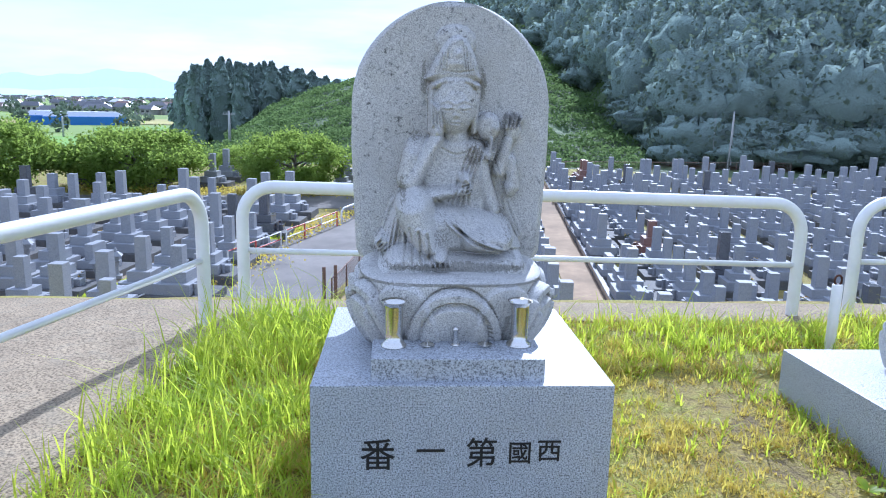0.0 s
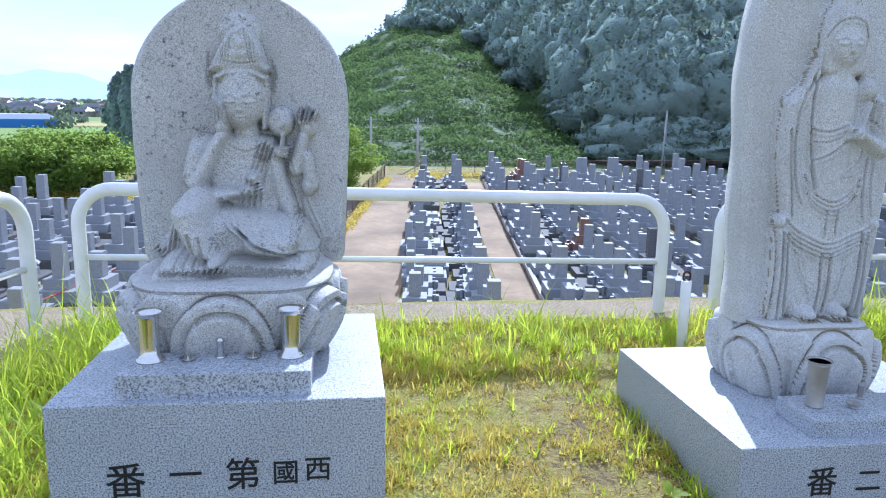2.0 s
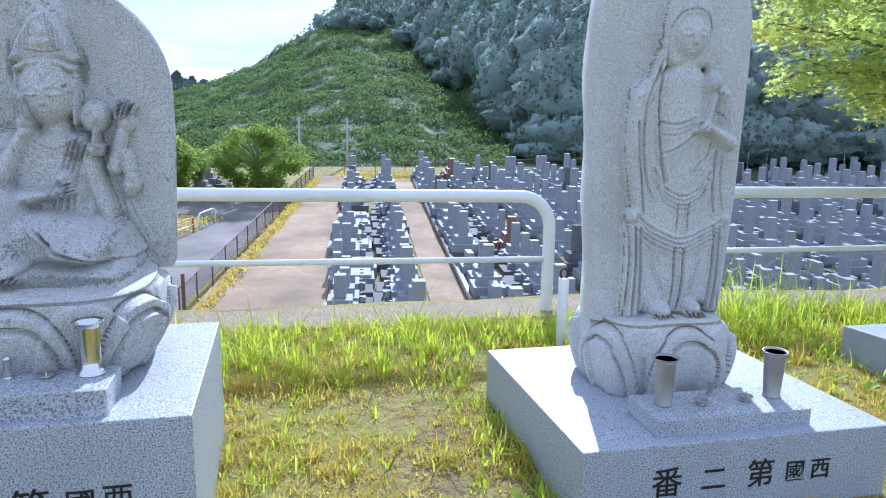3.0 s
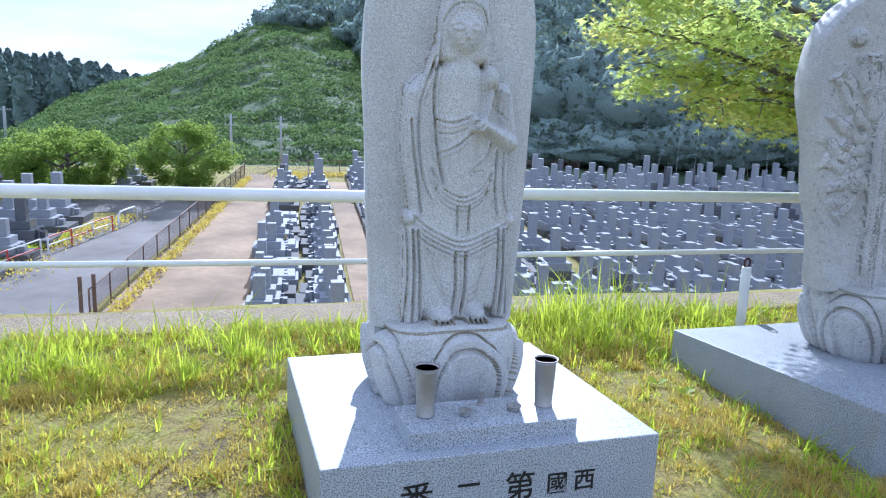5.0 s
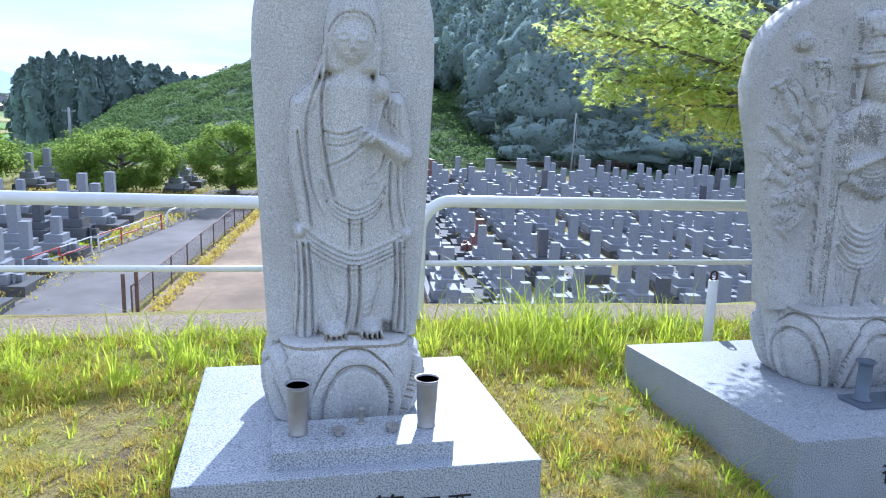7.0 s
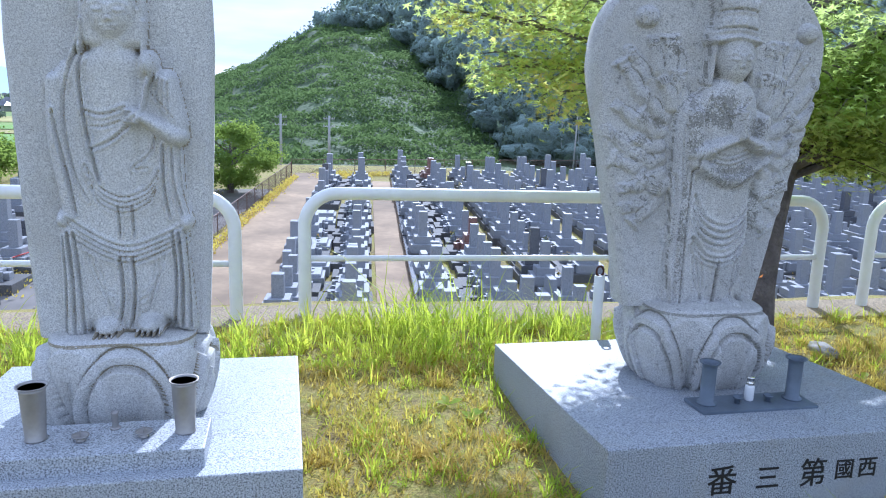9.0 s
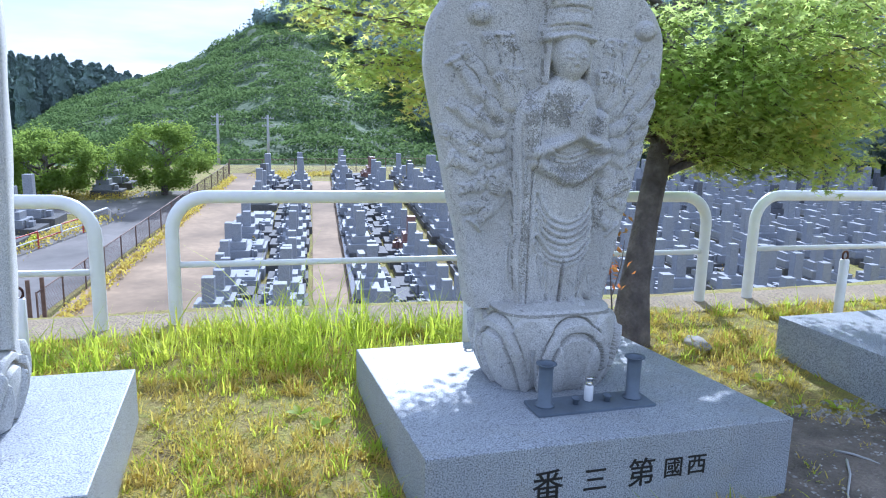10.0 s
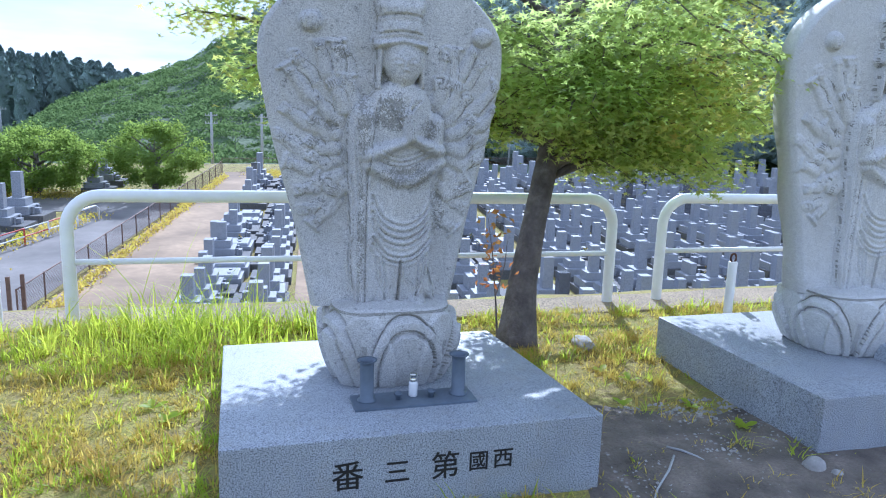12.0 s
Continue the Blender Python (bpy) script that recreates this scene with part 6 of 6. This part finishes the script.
def lush_tall(x, y):
    return 0.075 + 0.13 * back_band(x, y) * np.clip(0.1 + 1.0 * patchy(x * 1.3, y), 0, 1) * smoothstep(4.95, 4.6, y) + 0.13 * np.exp(-((x - 4.7) / 0.75) ** 2) * back_band(x, y) + 0.09 * smoothstep(0.1, -0.2, x)


blades(11000, lush, lush_tall, 0.004, M_BLADE, "long_grass", "bright backlit long grass along the terrace edge", 1, 1.1)
blades(50000, lawn, lambda x, y: 0.022 + 0.036 * patchy(x, y), 0.0034, M_DRY, "short_grass", "short yellowing turf between the pedestals", 2, 1.2)
blades(9000, lawn, lambda x, y: 0.03 + 0.06 * patchy(x + 3, y), 0.0036, M_BLADE, "green_tufts", "green tufts in the short turf", 3, 1.3)


def broad_weeds():
    rng = random.Random(21)
    for x, y in ((4.35, 3.6), (4.42, 3.45), (6.85, 3.75), (6.95, 3.6), (7.1, 3.2), (6.75, 3.3), (7.2, 2.9), (2.25, 2.7)):
        root = thing("weed", pose(x, y, float(height(x, y))), "small broad-leaved green weed in the turf", "weed", "broad-leaved weeds")
        for k in range(rng.randint(5, 8)):
            a, l = rng.uniform(0, 6.28), rng.uniform(0.035, 0.075)
            bm = bmesh.new()
            prev = None
            for t, w in ((0, 0.1), (0.35, 0.8), (0.7, 1.0), (1.0, 0.1)):
                c = Vector((math.cos(a) * l * t, math.sin(a) * l * t, 0.01 + l * 0.7 * t - l * 0.35 * t * t))
                s = Vector((-math.sin(a), math.cos(a), 0)) * l * 0.28 * w
                row = [bm.verts.new(c - s), bm.verts.new(c - Vector((0, 0, l * 0.06))), bm.verts.new(c + s)]
                if prev:
                    bm.faces.new((prev[0], prev[1], row[1], row[0]))
                    bm.faces.new((prev[1], prev[2], row[2], row[1]))
                prev = row
            part("leaf", bm, M_BLADE, root, smooth=True)


broad_weeds()


def pebbles():
    """Loose gravel on the bare shaded earth."""
    rng = np.random.default_rng(31)
    n = 2600
    x, y = rng.uniform(6.3, 7.5, n), rng.uniform(1.6, 3.3, n)
    s = rng.uniform(0.003, 0.011, n)
    base = np.array([[-1, -1, -0.6], [1, -0.8, -0.6], [0.9, 1, -0.6], [-0.9, 0.9, -0.6], [-0.6, -0.6, 0.6], [0.7, -0.5, 0.55], [0.6, 0.6, 0.7], [-0.5, 0.7, 0.5]])
    jit = base[None] * (1 + 0.3 * rng.standard_normal((n, 8, 3)))
    v = jit * s[:, None, None] + np.stack([x, y, height(x, y) + 0.003], -1)[:, None]
    q = np.array([[0, 3, 2, 1], [4, 5, 6, 7], [0, 1, 5, 4], [1, 2, 6, 5], [2, 3, 7, 6], [3, 0, 4, 7]])
    f = (np.arange(n) * 8)[:, None, None] + q[None]
    tagged(from_arrays("gravel", v.reshape(-1, 3), f.reshape(-1, 4), M_STONE), "loose pale gravel on bare earth", "gravel", kind="stuff")


pebbles()


def stone(x, y, sx, sy, sz, seed, label):
    rng = random.Random(seed)
    bm = bmesh.new()
    bmesh.ops.create_icosphere(bm, subdivisions=3, radius=1)
    for v in bm.verts:
        k = 1 + 0.18 * noise.noise(v.co * 1.6 + Vector((seed, 0, 0))) + 0.06 * noise.noise(v.co * 5)
        v.co = Vector((v.co.x * sx * k, v.co.y * sy * k, v.co.z * sz * k))
    ob = part("stone", bm, M_STONE, smooth=True)
    ob.matrix_world = pose(x, y, float(height(x, y)) + sz * 0.35, 0, 0, rng.uniform(0, 90))
    tagged(ob, label, "stone")


stone(6.98, 4.25, 0.13, 0.07, 0.045, 2, "dark flat stone lying in the moss")
stone(7.24, 2.47, 0.06, 0.045, 0.04, 3, "pale broken stone beside the pedestal")
stone(7.3, 2.4, 0.03, 0.025, 0.02, 4, "small pale stone chip beside the pedestal")
stone(6.62, 4.68, 0.22, 0.05, 0.035, 5, "dark flat stone before the coping")


def twig(pts, label):
    root = thing("fallen_twig", pose(pts[0][0], pts[0][1], float(height(pts[0][0], pts[0][1])) + 0.012), label, "twig", "fallen twigs")
    rel = [(x - pts[0][0], y - pts[0][1], z) for x, y, z in pts]
    part("stem", tube(rel, [0.006, 0.0055, 0.0045, 0.003], 7), M_POLE, root, smooth=True)


twig([(6.66, 2.69, 0), (6.55, 2.56, 0.01), (6.42, 2.44, 0.004), (6.28, 2.27, 0)], "pale dry twig lying on the turf")
twig([(6.68, 2.78, 0), (6.72, 2.72, 0.008), (6.76, 2.66, 0.004), (6.78, 2.6, 0)], "short pale twig lying on bare earth")


# ---- maple ----
def maple():
    rng = np.random.default_rng(17)
    root = thing("maple_tree", pose(6.57, 4.41, -0.06), "green maple with leaves turning yellow and orange", "tree")
    bm = bmesh.new()
    add_tube(bm, [(-0.02, 0, -0.15), (0, 0, 0.08), (0.03, 0.03, 0.4), (0.12, 0.1, 0.8), (0.22, 0.17, 1.2), (0.26, 0.18, 1.6), (0.28, 0.16, 2.2), (0.3, 0.15, 3.2)], [0.17, 0.135, 0.098, 0.08, 0.078, 0.07, 0.05, 0.02], 14)
    for v in bm.verts:
        v.co += Vector((v.co.x, v.co.y, 0)).normalized() * 0.008 * noise.noise(Vector((v.co.x * 14, v.co.y * 14, v.co.z * 4)))
    part("trunk", bm, M_BARK, root, smooth=True)
    # boughs: bearing, reach, height at the tip, start height
    boughs = [(168, 1.95, 2.05, 1.4), (178, 1.8, 2.25, 1.5), (172, 1.95, 2.3, 1.6), (163, 1.6, 1.8, 1.3), (150, 1.6, 2.1, 1.6), (180, 1.4, 1.6, 1.3), (170, 1.7, 1.75, 1.35), (160, 1.9, 2.5, 1.9), (270, 1.3, 2.1, 1.5), (290, 1.2, 2.0, 1.4), (312, 1.05, 1.75, 1.3), (335, 1.25, 1.6, 1.25), (2, 1.75, 1.6, 1.3), (25, 1.8, 1.8, 1.5), (12, 1.9, 2.1, 1.6), (40, 1.5, 1.5, 1.3), (330, 1.1, 2.2, 1.7), (15, 1.4, 1.25, 1.15), (60, 1.7, 2.2, 1.6), (100, 1.6, 2.3, 1.7), (140, 1.7, 2.3, 1.7)]
    boughs += [(330, 0.95, 1.35, 1.15), (350, 1.2, 1.2, 1.1), (300, 1.1, 2.6, 2.0), (0, 1.2, 2.7, 2.1), (180, 1.5, 2.7, 2.1), (10, 0.9, 1.45, 1.15), (312, 0.85, 1.5, 1.15), (280, 0.8, 1.7, 1.3), (300, 0.7, 1.55, 1.25), (320, 1.3, 1.9, 1.4), (345, 1.5, 1.8, 1.4), (5, 1.5, 1.45, 1.2), (250, 0.6, 1.75, 1.35), (268, 0.7, 1.6, 1.3), (290, 0.6, 1.9, 1.5), (240, 0.55, 2.0, 1.6), (200, 0.5, 1.9, 1.5), (120, 0.9, 1.6, 1.3), (80, 1.0, 1.6, 1.3), (150, 0.9, 1.6, 1.35)]
    centres = []
    for i, (bear, reach, ztip, zst) in enumerate(boughs):
        a = radians(bear)
        p0 = Vector((0.24, 0.17, zst))
        p2 = Vector((math.cos(a) * reach, math.sin(a) * reach, ztip))
        p1 = (p0 + p2) / 2 + Vector((0, 0, 0.22))
        bm = bmesh.new()
        pts = [p0 * (1 - t) ** 2 + p1 * 2 * t * (1 - t) + p2 * t * t for t in (0, 0.25, 0.5, 0.75, 1)]
        add_tube(bm, pts, [0.035, 0.027, 0.02, 0.013, 0.006], 7)
        for t in (0.2, 0.36, 0.5, 0.64, 0.77, 0.9, 1.0):
            q = p0 * (1 - t) ** 2 + p1 * 2 * t * (1 - t) + p2 * t * t
            for s in (-1, 1):
                tw = a + s * rng.uniform(0.5, 1.1)
                l = rng.uniform(0.2, 0.5) * (1.15 - t * 0.5)
                e = q + Vector((math.cos(tw) * l, math.sin(tw) * l, rng.uniform(-0.16, 0.04)))
                add_tube(bm, [q, (q + e) / 2 + Vector((0, 0, 0.03)), e], [0.008, 0.005, 0.002], 4)
                for f in np.linspace(0.2, 1.08, 9):
                    centres.append((*(q + (e - q) * f), t * f))
        part("bough", bm, M_BARK, root, smooth=True)
    c = np.array(centres)
    rep = 10
    c = np.repeat(c, rep, 0)
    n = len(c)
    pos = c[:, :3] + rng.standard_normal((n, 3)) * np.array([0.075, 0.075, 0.05])
    # five-lobed leaves, drooping a little
    ang = np.radians(np.array([-90, -15, 14, 36, 64, 90, 116, 144, 166, 195]))
    rad = np.array([0.12, 0.75, 0.27, 0.95, 0.3, 1.08, 0.3, 0.95, 0.27, 0.75])
    shape = np.stack([np.cos(ang) * rad, np.sin(ang) * rad], -1)
    size = rng.uniform(0.028, 0.048, n)
    yaw = rng.uniform(0, 2 * math.pi, n)
    tilt = rng.normal(0, 0.5, n)
    roll = rng.normal(0, 0.45, n)
    ex = np.stack([np.cos(yaw), np.sin(yaw), np.sin(roll)], -1)
    ey = np.stack([-np.sin(yaw), np.cos(yaw), np.sin(tilt) - 0.35], -1)
    ex /= np.linalg.norm(ex, axis=1)[:, None]
    ey /= np.linalg.norm(ey, axis=1)[:, None]
    P = pos[:, None] + (ex[:, None] * shape[None, :, :1] + ey[:, None] * shape[None, :, 1:]) * size[:, None, None]
    k = len(ang)
    P = np.concatenate([pos[:, None], P], 1).reshape(-1, 3)
    b = (np.arange(n) * (k + 1))[:, None, None]
    tri = np.array([[0, 1 + j, 1 + (j + 1) % k] for j in range(k)])
    from_arrays("leaves", P, (b + tri[None]).reshape(-1, 3), M_MAPLE, root)


maple()


def maple_shoot():
    """A young red-leaved shoot at the trunk's foot."""
    rng = np.random.default_rng(5)
    root = thing("maple_shoot", pose(6.4, 4.32, -0.05), "thin maple shoot with orange and red leaves", "sapling")
    bm = bmesh.new()
    add_tube(bm, [(0, 0, -0.05), (-0.03, 0, 0.3), (-0.06, 0.02, 0.62), (-0.1, 0.02, 0.85)], [0.008, 0.006, 0.004, 0.002], 6)
    add_tube(bm, [(-0.03, 0, 0.35), (0.02, 0, 0.55), (0.03, 0, 0.7)], [0.005, 0.004, 0.002], 5)
    part("stem", bm, M_BARK, root)
    n = 70
    c = np.stack([rng.normal(-0.05, 0.06, n), rng.normal(0, 0.05, n), rng.uniform(0.4, 0.9, n)], -1)
    v, f = leaf_quads(c, rng.uniform(0.015, 0.03, n), rng, 0.2)
    from_arrays("leaves", v, f, leaf_mat("red_maple_leaves", [(0.45, 0.1, 0.05), (0.5, 0.25, 0.06), (0.2, 0.24, 0.05)], (0.7, 0.3, 0.08), 0.5), root)


maple_shoot()


# ---- the plain ----
M_WALLS = plain("house_plaster", (0.45, 0.43, 0.4), 0.8, vary=0.2, scale=0.3, relief=0)
M_ROOF = plain("dark_roof_tiles", (0.09, 0.095, 0.11), 0.35, vary=0.2, scale=0.5, relief=0)
M_ROOF2 = plain("red_brown_roof_tiles", (0.2, 0.12, 0.1), 0.5, vary=0.2, scale=0.5, relief=0)
M_BLUE = plain("blue_sheet_walls", (0.05, 0.2, 0.6), 0.5, vary=0.1, relief=0)
M_WHITE = plain("white_sheet_roof", (0.75, 0.76, 0.78), 0.4, vary=0.06, relief=0)
M_GLASS = plain("dark_window_glass", (0.03, 0.035, 0.045), 0.1, vary=0.1, relief=0)


def house(az, r, w, d, h, turn, roof_mat, wall_mat, label):
    x, y = 2.4 + r * math.sin(radians(az)), r * math.cos(radians(az))
    root = thing("house", pose(x, y, float(height(x, y)) - 0.2, 0, 0, turn), label, "house", "village houses")
    part("wall", box(-w / 2, w / 2, -d / 2, d / 2, 0, h), wall_mat, root)
    bm = bmesh.new()
    e, k = 0.8, h + d * 0.28
    a = [bm.verts.new(p) for p in ((-w / 2 - e, -d / 2 - e, h - 0.2), (w / 2 + e, -d / 2 - e, h - 0.2), (w / 2 + e, d / 2 + e, h - 0.2), (-w / 2 - e, d / 2 + e, h - 0.2), (-w / 2 + w * 0.12, 0, k), (w / 2 - w * 0.12, 0, k))]
    for q in ((0, 1, 5, 4), (2, 3, 4, 5), (1, 2, 5), (3, 0, 4), (3, 2, 1, 0)):
        bm.faces.new([a[i] for i in q])
    part("roof", bm, roof_mat, root)
    for i in range(3):
        part("window", box(-w * 0.36 + i * w * 0.28, -w * 0.2 + i * w * 0.28, -d / 2 - 0.06, -d / 2 + 0.02, h * 0.45, h * 0.78), M_GLASS, root)


h_rng = random.Random(6)
for i in range(170):
    r = 430 + 1700 * h_rng.random() ** 1.3
    az = h_rng.uniform(-36, -14.5)
    house(az, r, h_rng.uniform(8, 15), h_rng.uniform(7, 10), h_rng.uniform(3.5, 6.0), h_rng.uniform(-40, 40), M_ROOF2 if h_rng.random() < 0.15 else (M_WHITE if h_rng.random() < 0.12 else M_ROOF), M_WALLS, "distant tiled house on the plain")
for az, r, w in ((-22.9, 330, 30), (-25.2, 345, 16)):
    x, y = 2.4 + r * math.sin(radians(az)), r * math.cos(radians(az))
    root = thing("shed", pose(x, y, float(height(x, y)), 0, 0, -az), "long blue sheet-metal shed with a white roof", "shed", "blue sheds")
    part("wall", box(-w / 2, w / 2, -7, 7, -0.3, 3.2), M_BLUE, root)
    part("roof", box(-w / 2 - 0.3, w / 2 + 0.3, -3, 9, 3.2, 5.0, 0, 0.75), M_WHITE, root)


def plain_trees():
    rng = np.random.default_rng(41)
    n, per = 160, 70
    az, r = rng.uniform(-38, -14, n), rng.uniform(260, 1600, n)
    x, y = 2.4 + r * np.sin(np.radians(az)), r * np.cos(np.radians(az))
    w, h = rng.uniform(2, 6, n), rng.uniform(3, 9, n)
    d = rng.standard_normal((n, per, 3))
    d /= np.linalg.norm(d, axis=2)[:, :, None]
    c = np.stack([x[:, None] + d[:, :, 0] * w[:, None], y[:, None] + d[:, :, 1] * w[:, None], height(x, y)[:, None] + h[:, None] * (0.55 + 0.5 * d[:, :, 2])], -1)
    v, f = leaf_quads(c.reshape(-1, 3), rng.uniform(0.7, 1.5, n * per), rng)
    tagged(from_arrays("village_trees", v, f, M_WOOD), "scattered trees among the far houses", "trees", kind="stuff")


plain_trees()


def field_strips():
    """Ripening rice fields in bands across the plain."""
    m1 = plain("ripe_rice", (0.42, 0.38, 0.12), 0.9, vary=0.2, scale=0.02, coords="World", relief=0)
    m2 = plain("green_rice", (0.2, 0.36, 0.05), 0.9, vary=0.15, scale=0.02, coords="World", relief=0)
    for az0, az1, r0, r1, mm in ((-30, -13, 150, 235, m2), (-22, -15, 240, 262, m1), (-22.5, -15.5, 268, 300, m2), (-32, -24, 330, 380, m1), (-22, -16, 330, 400, m1), (-30, -14, 700, 800, m2)):
        n = 8
        vs, fs = [], []
        for i in range(n + 1):
            a = radians(az0 + (az1 - az0) * i / n)
            for r in (r0, r1):
                vs.append((2.4 + r * math.sin(a), r * math.cos(a), -10.5 + 0.25))
        for i in range(n):
            fs.append((2 * i, 2 * i + 1, 2 * i + 3, 2 * i + 2))
        tagged(from_arrays("rice_field", vs, [f[::-1] for f in fs], mm), "flat rice field on the plain", "field", kind="structure")


field_strips()


def far_ranges():
    """Ranges on the horizon, with haze put into their pale blue colour and glow."""
    m = bpy.data.materials.new("hazed_blue_range")
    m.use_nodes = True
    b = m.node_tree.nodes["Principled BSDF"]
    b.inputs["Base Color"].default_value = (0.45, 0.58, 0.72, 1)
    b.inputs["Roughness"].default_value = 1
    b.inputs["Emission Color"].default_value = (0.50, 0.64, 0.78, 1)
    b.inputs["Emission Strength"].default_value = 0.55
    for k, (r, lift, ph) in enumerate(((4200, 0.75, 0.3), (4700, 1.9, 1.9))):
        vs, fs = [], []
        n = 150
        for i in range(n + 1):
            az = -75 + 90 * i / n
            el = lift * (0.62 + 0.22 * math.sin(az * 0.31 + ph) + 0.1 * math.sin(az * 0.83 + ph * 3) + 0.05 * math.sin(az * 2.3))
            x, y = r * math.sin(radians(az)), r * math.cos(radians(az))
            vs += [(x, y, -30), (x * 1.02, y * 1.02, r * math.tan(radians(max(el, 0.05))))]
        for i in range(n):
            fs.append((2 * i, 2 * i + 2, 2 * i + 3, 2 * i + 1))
        tagged(from_arrays("backdrop", vs, fs, m), "mountain range on the horizon, pale blue with painted haze", "mountains", kind="structure")


far_ranges()
